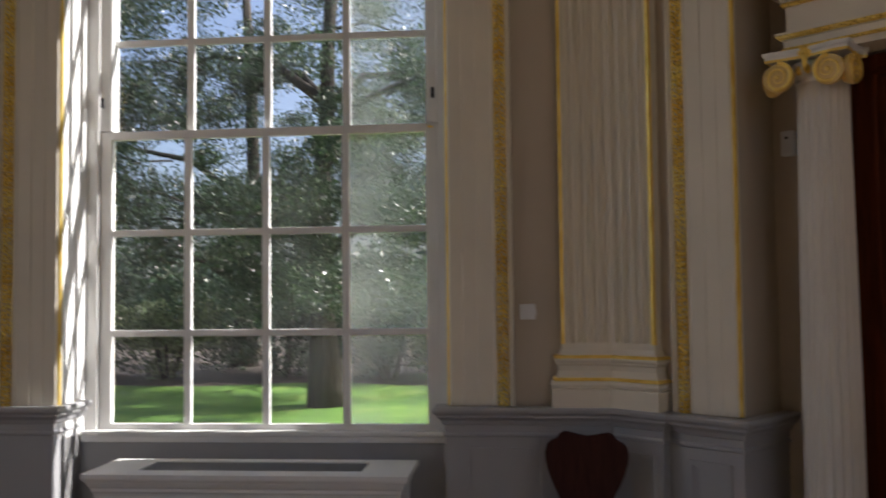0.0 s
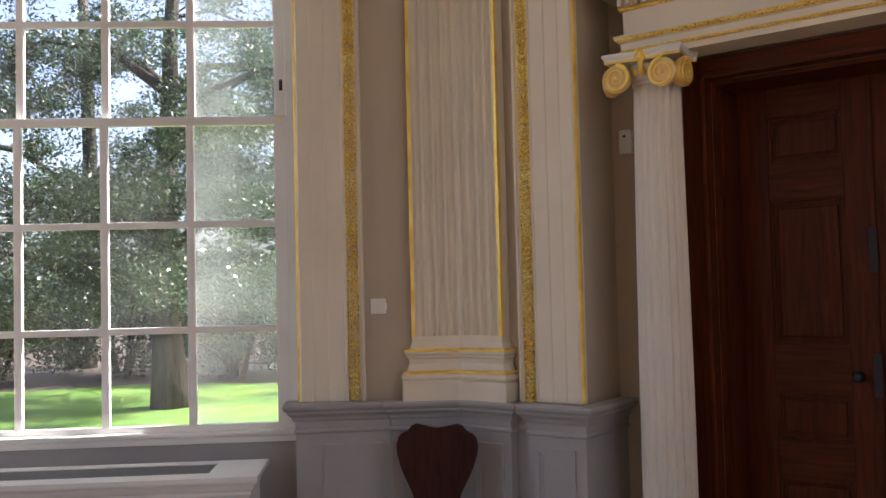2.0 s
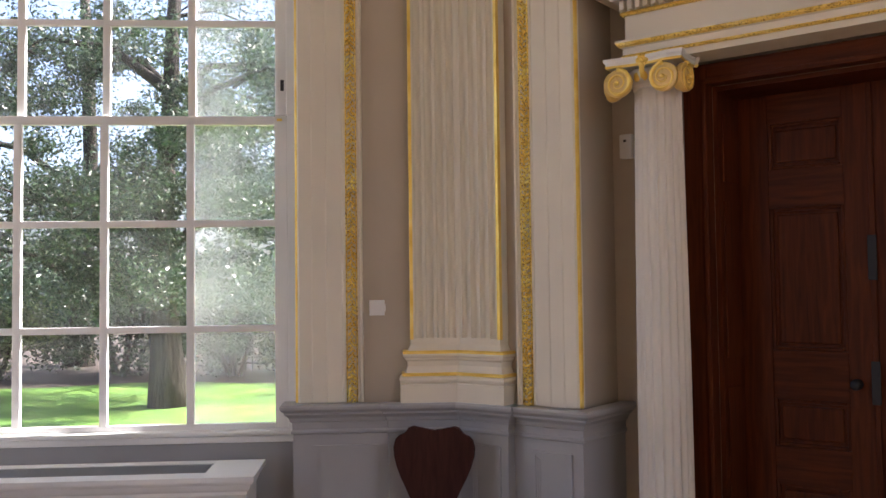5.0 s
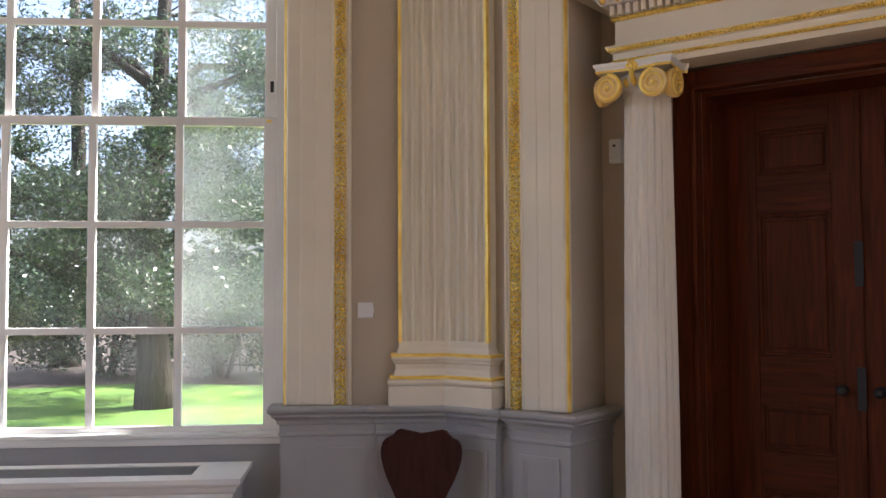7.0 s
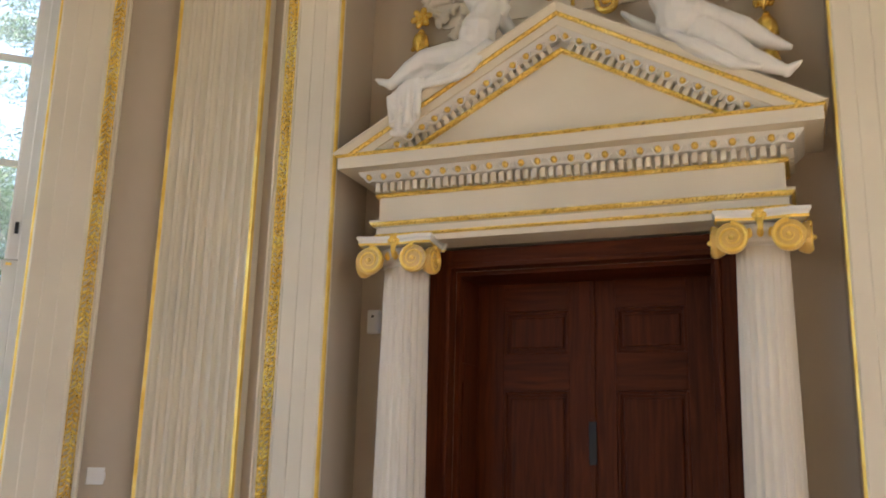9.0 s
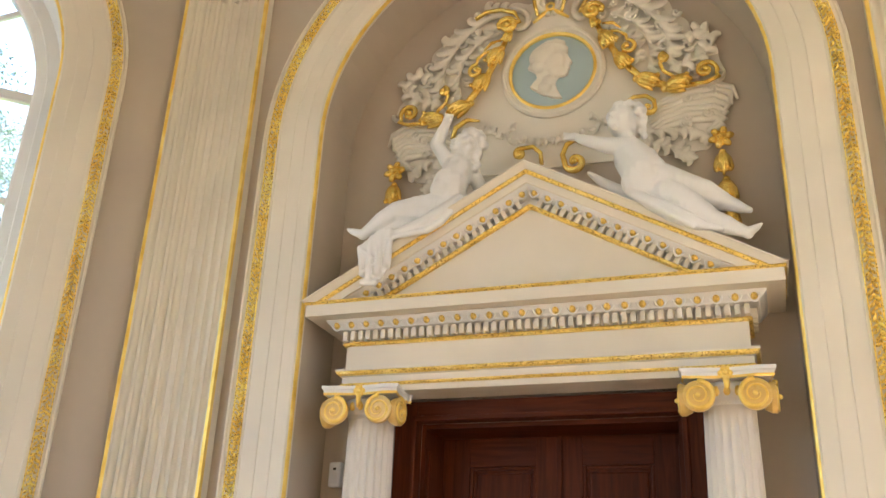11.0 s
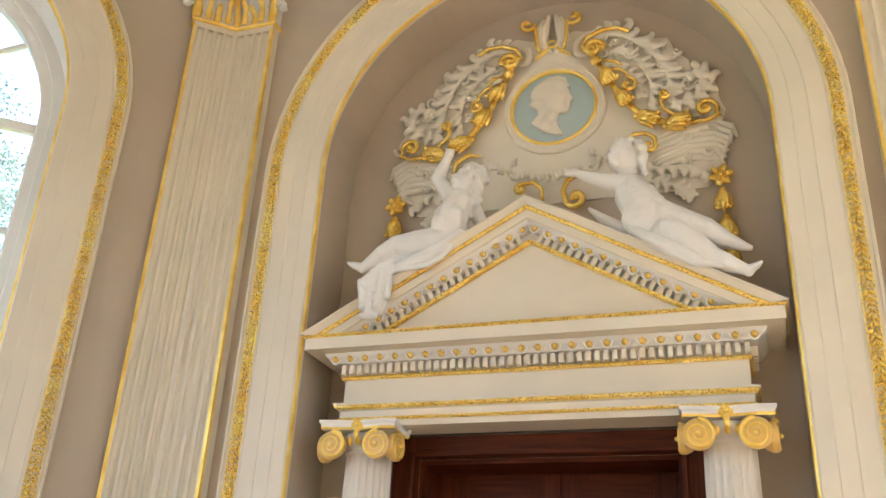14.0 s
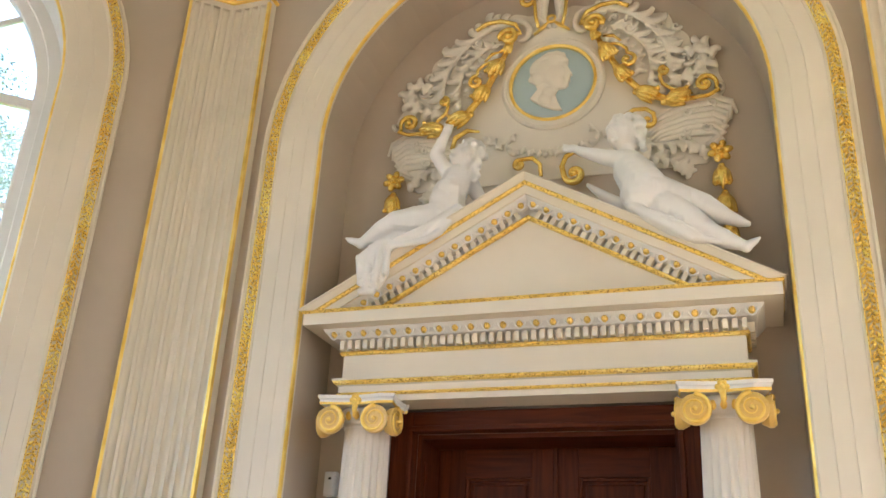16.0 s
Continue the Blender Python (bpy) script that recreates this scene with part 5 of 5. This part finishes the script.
    part("gilt_scroll", gilt_scroll(-0.128, 4.155, 0.034, 0.9, math.pi / 2, 1, [(-0.005, 4.07), (-0.012, 4.145), (-0.055, 4.190)], 0.016), GOLD_DEEP, ob, "gold scroll", smooth=True)
    part("gilt_scroll", tube(bmesh.new(), [(-0.555, 0.33, 4.33), (-0.535, 0.325, 4.40), (-0.46, 0.32, 4.44), (-0.385, 0.325, 4.425)], [0.014, 0.017, 0.015, 0.007], 8), GOLD_DEEP, ob, smooth=True)
    part("gilt_scroll", gilt_scroll(0.602, 4.335, 0.034, 0.9, 0.0, -1, [(0.475, 4.395), (0.525, 4.425), (0.590, 4.420), (0.632, 4.385)], 0.015), GOLD_DEEP, ob, smooth=True)
    # medallion
    mx, mz = 0.050, 4.716

    def turned(profile, mat, nm, label=""):
        bm = lathe(bmesh.new(), profile, 56)
        bmesh.ops.rotate(bm, cent=(0, 0, 0), matrix=Matrix.Rotation(radians(90), 3, "X"), verts=bm.verts)
        bmesh.ops.translate(bm, vec=(mx, RY, mz), verts=bm.verts)
        return part(nm, bm, mat, ob, label)
    turned([(0.315, 0.0), (0.315, 0.030), (0.300, 0.045), (0.288, 0.045), (0.280, 0.034), (0.262, 0.034), (0.262, 0.0)], RELIEF, "medallion_rim")
    turned([(0.266, 0.0), (0.266, 0.040), (0.257, 0.046), (0.247, 0.040), (0.247, 0.0)], GOLD, "gilt_ring", "gold medallion ring")
    turned([(0.250, 0.0), (0.250, 0.020), (0.10, 0.022), (0.01, 0.022)], BLUE, "medallion_field", "pale blue medallion ground")
    bm = bmesh.new()
    out = [(-0.135, -0.10), (-0.09, -0.045), (-0.105, 0.0), (-0.15, 0.03), (-0.125, 0.07), (-0.125, 0.12), (-0.09, 0.175), (-0.03, 0.21), (0.03, 0.215), (0.08, 0.19), (0.085, 0.155), (0.098, 0.13),
           (0.092, 0.10), (0.105, 0.07), (0.122, 0.035), (0.105, 0.02), (0.108, 0.0), (0.098, -0.015), (0.095, -0.04), (0.075, -0.055), (0.035, -0.055), (0.018, -0.09), (0.03, -0.14), (0.06, -0.205), (0.0, -0.19), (-0.07, -0.155)]
    prism(bm, [(mx + x, mz + z) for x, z in out], RY - 0.046, RY - 0.018)
    for x, z, r in ((-0.05, 0.10, 0.075), (0.01, 0.05, 0.075), (0.02, 0.13, 0.055), (-0.08, 0.03, 0.045), (0.03, -0.01, 0.05), (-0.02, -0.08, 0.04), (-0.04, -0.12, 0.04)):
        ball(bm, (mx + x, RY - 0.045, mz + z), (r, 0.022, r), None, 12, 8)
    for k in range(16):
        a = 0.5 + k * 0.19
        ball(bm, (mx - 0.01 + 0.105 * math.cos(a), RY - 0.052, mz + 0.085 + 0.085 * math.sin(a)), (0.024, 0.014, 0.018), None, 8, 6)
    o = part("profile_relief", bm, RELIEF, ob, smooth=True)
    re = o.modifiers.new("skin", "REMESH")
    re.mode, re.voxel_size, re.use_smooth_shade = "VOXEL", 0.005, True
    sm = o.modifiers.new("soft", "SMOOTH")
    sm.factor, sm.iterations = 0.5, 3
    return ob


niche_relief()


# ---- loose and fixed things ----
def hall_chair():
    ob = thing("hall_chair", "dark wooden hall chair with solid scalloped back, before the corner", "chair",
               WIN_M @ Matrix.Translation((-0.245, -0.50, -0.0)) @ Matrix.Rotation(radians(-14), 4, "Z"))
    half = [(0.0, 0.890), (0.045, 0.892), (0.075, 0.905), (0.105, 0.912), (0.130, 0.902), (0.138, 0.880), (0.150, 0.868), (0.178, 0.862), (0.197, 0.840), (0.206, 0.800), (0.202, 0.755), (0.188, 0.705), (0.165, 0.645),
            (0.140, 0.595), (0.118, 0.545), (0.105, 0.50), (0.100, 0.44)]
    half = [(x * 1.06, z - 0.018) for x, z in half]
    out = half + [(-x, z) for x, z in reversed(half[1:])]
    bm = prism(bmesh.new(), out, 0.17, 0.195)
    bmesh.ops.bevel(bm, geom=[e for e in bm.edges if abs(e.verts[0].co.y - e.verts[1].co.y) < 1e-5], offset=0.005, segments=2, affect="EDGES")
    for v in bm.verts:
        v.co.y += (v.co.z - 0.45) * 0.12
    part("backrest", bm, CHAIRWOOD, ob)
    part("seat", boxed(-0.20, 0.20, -0.19, 0.21, 0.42, 0.45, 0.008), CHAIRWOOD, ob)
    part("apron", boxed(-0.17, 0.17, -0.165, 0.185, 0.365, 0.42, 0.005), CHAIRWOOD, ob)
    for x in (-0.155, 0.155):
        for y in (-0.15, 0.17):
            part("leg", tube(bmesh.new(), [(x, y, 0.37), (x * 1.04, y * 1.04, 0.2), (x * 1.1, y * 1.1, 0.0)], [0.024, 0.019, 0.015], 8), CHAIRWOOD, ob)
    return ob


hall_chair()


def radiator_cover():
    ob = thing("radiator_cover", "white wooden radiator cover with a dark top grille under the window", "radiator cover", WIN_M)
    x0, x1, y0, y1, top = -2.895, -1.115, -0.385, 0.10, 0.675
    # top board as a frame round the grille
    gx0, gx1, gy0, gy1 = x0 + 0.27, x1 - 0.27, -0.25, 0.01
    bm = boxed(x0, gx0, y0, y1, top - 0.028, top, 0.003)
    box(bm, gx1, x1, y0, y1, top - 0.028, top, 0.003)
    box(bm, gx0, gx1, y0, gy0, top - 0.028, top, 0.003)
    box(bm, gx0, gx1, gy1, y1, top - 0.028, top, 0.003)
    part("top", bm, WHITE, ob)
    prof = [(-0.02, 0.55), (0.0, 0.55), (0.004, 0.565), (0.012, 0.575), (0.012, 0.592), (0.024, 0.603), (0.032, 0.622), (0.034, 0.630), (0.046, 0.636), (0.050, 0.647), (-0.02, 0.647)]
    path = [(x1 - 0.055, y1), (x1 - 0.055, y0 + 0.055), (x0 + 0.055, y0 + 0.055), (x0 + 0.055, y1)]
    part("cornice", sweep(bmesh.new(), list(reversed(path)), prof), WHITE, ob)
    bm = boxed(x0 + 0.055, x1 - 0.055, y0 + 0.055, y0 + 0.08, 0.0, 0.56)
    box(bm, x0 + 0.055, x0 + 0.08, y0 + 0.08, y1, 0.0, 0.56)
    box(bm, x1 - 0.08, x1 - 0.055, y0 + 0.08, y1, 0.0, 0.56)
    part("body", bm, WHITE, ob)
    for a, b in ((x0 + 0.19, -2.04), (-1.97, x1 - 0.19)):
        part("front_door", boxed(a, b, y0 + 0.047, y0 + 0.054, 0.10, 0.535, 0.002), WHITE, ob)
    # near-black sheet added below the slats as the shade inside the cover
    part("grille_shade_sheet", boxed(gx0, gx1, gy0, gy1, top - 0.09, top - 0.06), DARKGAP, ob)
    n = 84
    bar = link("grille_slat", boxed(-0.0035, 0.0035, gy0, gy1, top - 0.03, top - 0.004), SLAT)
    for i in range(n):
        piece("grille_slat", bar, ob, Matrix.Translation((gx0 + (gx1 - gx0) * (i + 0.5) / n, 0, 0)))
    return ob


radiator_cover()


def wall_switch():
    ob = thing("wall_switch", "small white plastic wall switch beside the pilaster", "switch", WIN_M @ Matrix.Translation((-0.486, 0, 1.516)))
    part("plate", boxed(-0.043, 0.043, -0.012, 0.001, -0.043, 0.043, 0.004), PLASTIC, ob)
    part("rocker", boxed(-0.012, 0.012, -0.017, -0.0125, -0.018, 0.018, 0.002), PLASTIC, ob)
    part("side_button", boxed(0.0435, 0.049, -0.011, -0.002, -0.020, 0.020, 0.001), PLASTIC, ob)


def alarm_sensor():
    ob = thing("alarm_sensor", "white plastic alarm sensor on the niche wall beside the column", "sensor", Matrix.Translation((-1.150, NICHE_DEPTH, 2.375)))
    bm = boxed(-0.036, 0.036, -0.045, 0.001, -0.066, 0.066, 0.012)
    part("housing", bm, PLASTIC, ob)
    part("lens", boxed(-0.027, 0.027, -0.050, -0.0455, -0.05, 0.005, 0.002), PLASTIC, ob)
    part("lamp_window", boxed(-0.008, 0.008, -0.0485, -0.0455, 0.022, 0.034, 0.001), DARKGAP, ob)


wall_switch()
alarm_sensor()


# ---- garden ----
GROUND_Z = -0.35


def garden_ground():
    bm = bmesh.new()
    verts = {}
    xs = [-400, -150, -80] + [-50 + 1.1 * i for i in range(91)] + [80, 150, 400]
    ys = [0.56, 1.5] + [2.5 + 0.8 * i for i in range(60)] + [60, 90, 150, 400]
    for i, x in enumerate(xs):
        for j, y in enumerate(ys):
            near = max(0, 1 - max(0, y - 30) / 30)
            z = GROUND_Z + 0.10 * noise.noise(Vector((x * 0.16, y * 0.16, 0))) * near + 0.02 * max(0, y - 10) * near
            verts[i, j] = bm.verts.new((x, y, z))
    for i in range(len(xs) - 1):
        for j in range(len(ys) - 1):
            bm.faces.new((verts[i, j], verts[i + 1, j], verts[i + 1, j + 1], verts[i, j + 1]))
    return structure("ground", bm, LAWN, WIN_M, "green lawn with sun patches under trees", "lawn", smooth=True)


garden_ground()


def litter_bed():
    bm = bmesh.new()
    rows = []
    for i in range(50):
        x = -30 + i * 1.1
        row = []
        for j in range(9):
            y = 13.8 + 0.9 * noise.noise(Vector((x * 0.3, 3, 1))) + j * 2.2
            z = GROUND_Z + 0.10 * noise.noise(Vector((x * 0.16, y * 0.16, 0))) * max(0, 1 - max(0, y - 30) / 30) + 0.02 * max(0, y - 10) + (0.0 if j == 0 else 0.05)
            row.append(bm.verts.new((x, y, z)))
        rows.append(row)
    for a, b in zip(rows, rows[1:]):
        for j in range(8):
            bm.faces.new((a[j], b[j], b[j + 1], a[j + 1]))
    return tagged(structure("leaf_litter", bm, SOIL, WIN_M, "bare brown earth and leaf litter under the trees", "ground", smooth=True), kind="structure")


litter_bed()


def leaves(rnd, centres, count, size):
    """Small pointed leaves scattered in clumps; corner points and faces as arrays."""
    g = np.random.default_rng(rnd.randrange(10 ** 6))
    cen, rad = np.array([c for c, _ in centres]), np.array([r for _, r in centres])
    pick = g.integers(0, len(cen), count)

    def unit(a):
        return a / np.linalg.norm(a, axis=1, keepdims=True)
    p = cen[pick] + unit(g.normal(size=(count, 3))) * rad[pick] * g.uniform(0.35, 1.0, (count, 1))
    u = unit(g.normal(size=(count, 3)) * (1, 1, 0.8))
    v = unit(np.cross(u, g.normal(size=(count, 3))))
    s = size * g.uniform(0.6, 1.3, (count, 1))
    verts = np.stack([p - u * s, p + v * s * 0.42, p + u * s, p - v * s * 0.42], axis=1).reshape(-1, 3)
    return verts, np.arange(4 * count).reshape(-1, 4)


def leaf_mesh(name, verts, faces, mat, parent):
    me = bpy.data.meshes.new(name)
    me.from_pydata(verts.tolist(), [], faces.tolist())
    me.materials.append(mat)
    ob = new(name, me)
    ob.parent = parent
    return ob


def tree(x, y, trunk_r, height, spread, low, count, seed, mat, label, clumps=46, lean=0.0, leaf=0.056, skirt=0):
    rnd = random.Random(seed)
    ob = thing("tree", label, "tree", WIN_M @ Matrix.Translation((x, y, GROUND_Z)))
    bm = bmesh.new()
    pts, rad = [], []
    for i in range(10):
        f = i / 9
        pts.append((lean * f * height * 0.5 + 0.12 * math.sin(f * 5 + seed), 0.1 * math.sin(f * 4), -0.1 + f * height * 0.75))
        rad.append(trunk_r * (1.45 if i == 0 else 1.12 if i == 1 else 1.0 - 0.62 * f))
    tube(bm, pts, rad, 14)
    ends = []
    for k in range(9):
        f = rnd.uniform(0.28, 0.8)
        base = Vector(pts[int(f * 9)])
        a = rnd.uniform(0, 2 * math.pi)
        ln = spread * rnd.uniform(0.5, 0.95)
        p = [base, base + Vector((math.cos(a) * ln * 0.35, math.sin(a) * ln * 0.35, ln * 0.28)), base + Vector((math.cos(a) * ln * 0.75, math.sin(a) * ln * 0.75, ln * 0.35)), base + Vector((math.cos(a) * ln, math.sin(a) * ln, ln * 0.25))]
        tube(bm, p, [trunk_r * 0.40, trunk_r * 0.28, trunk_r * 0.16, trunk_r * 0.05], 8)
        ends += p[1:]
        for q in range(3):
            a2 = a + rnd.uniform(-1, 1)
            b0 = p[1].lerp(p[3], rnd.uniform(0.1, 0.9))
            b1 = b0 + Vector((math.cos(a2), math.sin(a2), rnd.uniform(-0.6, 0.6))) * ln * 0.4
            tube(bm, [b0, b0.lerp(b1, 0.5) + Vector((0, 0, 0.1)), b1], [trunk_r * 0.12, trunk_r * 0.08, trunk_r * 0.03], 6)
            ends.append(b1)
    for v in bm.verts:
        w = noise.noise(v.co * 2.3) * 0.16 * trunk_r
        v.co.x += w
        v.co.y += noise.noise(v.co * 2.9 + Vector((9, 1, 4))) * 0.16 * trunk_r
    part("trunk", bm, BARK, ob, smooth=True)
    cs = []
    for k in range(clumps):
        a, f = rnd.uniform(0, 2 * math.pi), rnd.uniform(0, 1)
        z = low + (height - low) * f
        rr = spread * math.sqrt(rnd.uniform(0.05, 1)) * (0.75 + 0.35 * math.sin(math.pi * (0.2 + 0.8 * f)))
        s = rnd.uniform(0.5, 1.15) * spread * 0.17
        cs.append(((math.cos(a) * rr + lean * z * 0.5, math.sin(a) * rr, z), (s * 1.2, s * 1.2, s * 0.7)))
    for e in ends:
        if e.z > low:
            cs.append((tuple(e), (spread * 0.16, spread * 0.16, spread * 0.11)))
    for k in range(skirt):
        a, rr = rnd.uniform(0, 2 * math.pi), rnd.uniform(0.5, 1.9)
        cs.append(((math.cos(a) * rr, math.sin(a) * rr, rnd.uniform(1.75, 4.6)), (0.55, 0.55, 0.38)))
    verts, faces = leaves(rnd, cs, count, leaf)
    leaf_mesh("crown", verts, faces, mat, ob)
    return ob


def shrub(x, y, w, h, count, seed, mat):
    rnd = random.Random(seed)
    ob = thing("shrub", "dense dark evergreen shrub at the edge of the lawn", "shrub", WIN_M @ Matrix.Translation((x, y, GROUND_Z + 0.15)), group="shrubs along the lawn")
    bm = bmesh.new()
    for k in range(6):
        a = rnd.uniform(0, 6.28)
        tube(bm, [(0.1 * math.cos(a), 0.1 * math.sin(a), -0.1), (w * 0.2 * math.cos(a), w * 0.2 * math.sin(a), h * 0.4), (w * 0.4 * math.cos(a), w * 0.4 * math.sin(a), h * 0.85)], [0.05, 0.035, 0.012], 6)
    part("stems", bm, BARK, ob)
    cs = [((rnd.uniform(-w, w) * 0.8, rnd.uniform(-w, w) * 0.5, rnd.uniform(0.15, 0.9) * h), (w * 0.35, w * 0.35, h * 0.22)) for k in range(16)]
    verts, faces = leaves(rnd, cs, count, 0.058)
    leaf_mesh("foliage", verts, faces, mat, ob)
    return ob


tree(-4.06, 10.8, 0.255, 11.0, 3.8, 1.9, 125000, 3, LEAF, "large evergreen tree with a thick bare trunk on the lawn", 90, leaf=0.042, skirt=34)
tree(-10.5, 10.5, 0.33, 12.0, 4.4, 2.4, 70000, 5, LEAF, "dark spreading evergreen tree with forked limbs beside the lawn", 60, 0.12, leaf=0.045)
tree(-14.5, 15.5, 0.30, 12.0, 4.2, 1.6, 18000, 8, LEAF, "dark evergreen tree behind the lawn", 50)
tree(-7.6, 17.5, 0.28, 13.0, 4.6, 1.6, 17000, 11, LEAF, "tall dark tree behind the lawn", 56)
tree(-1.2, 16.0, 0.26, 12.0, 4.2, 1.8, 20000, 13, LEAF_LIGHT, "lighter green tree at the far side of the lawn", 44)
tree(4.5, 17.5, 0.30, 13.0, 4.6, 2.0, 22000, 17, LEAF_LIGHT, "lighter green tree beyond the lawn", 40)
tree(-20.5, 19.0, 0.30, 13.0, 5.0, 1.6, 16000, 19, LEAF, "dark tree at the far end of the lawn", 44)
for i, (x, y, w, h) in enumerate(((-17.5, 15.2, 1.8, 2.1), (-14.2, 14.6, 1.6, 1.7), (-11.3, 15.4, 1.8, 2.3), (-8.6, 14.8, 1.5, 1.6), (-6.2, 15.6, 1.7, 2.2), (-3.6, 14.9, 1.6, 1.8), (-1.2, 15.3, 1.6, 2.0), (1.6, 15.0, 1.7, 1.9), (-21.0, 15.8, 2.0, 2.4))):
    shrub(x, y, w * 1.1, h * 1.1, 9500, 40 + i, LEAF if i % 3 else LEAF_LIGHT)


def far_wood():
    rnd = random.Random(77)
    cs = []
    for k in range(460):
        x = rnd.uniform(-75, 45)
        top = 3.2 + 1.8 * noise.noise(Vector((x * 0.12, 0, 5))) + rnd.uniform(-1, 1)
        cs.append(((x, 36 + rnd.uniform(-4, 5), rnd.uniform(0.05, 1) * top), (2.6, 2.0, 1.3)))
    verts, faces = leaves(rnd, cs, 110000, 0.24)
    ob = leaf_mesh("far_wood", verts, faces, LEAF, None)
    ob.matrix_world = WIN_M @ Matrix.Translation((0, 0, GROUND_Z))
    return tagged(ob, "distant green wood closing the garden", "wood", kind="stuff")


far_wood()


def garden_fence():
    """Thin iron railings behind the shrubs."""
    ob = thing("garden_fence", "thin dark iron railings behind the shrubs at the garden edge", "fence", WIN_M @ Matrix.Translation((0, 0, GROUND_Z + 0.15)))
    bar = link("bar", boxed(-0.012, 0.012, -0.012, 0.012, 0.0, 1.45), IRON)
    for z in (0.18, 1.30):
        part("rail", boxed(-3.6, 1.5, 15.88, 15.92, z - 0.02, z + 0.02), IRON, ob)
    for i in range(34):
        piece("bar", bar, ob, Matrix.Translation((-3.5 + 0.15 * i, 15.9, 0)))


garden_fence()
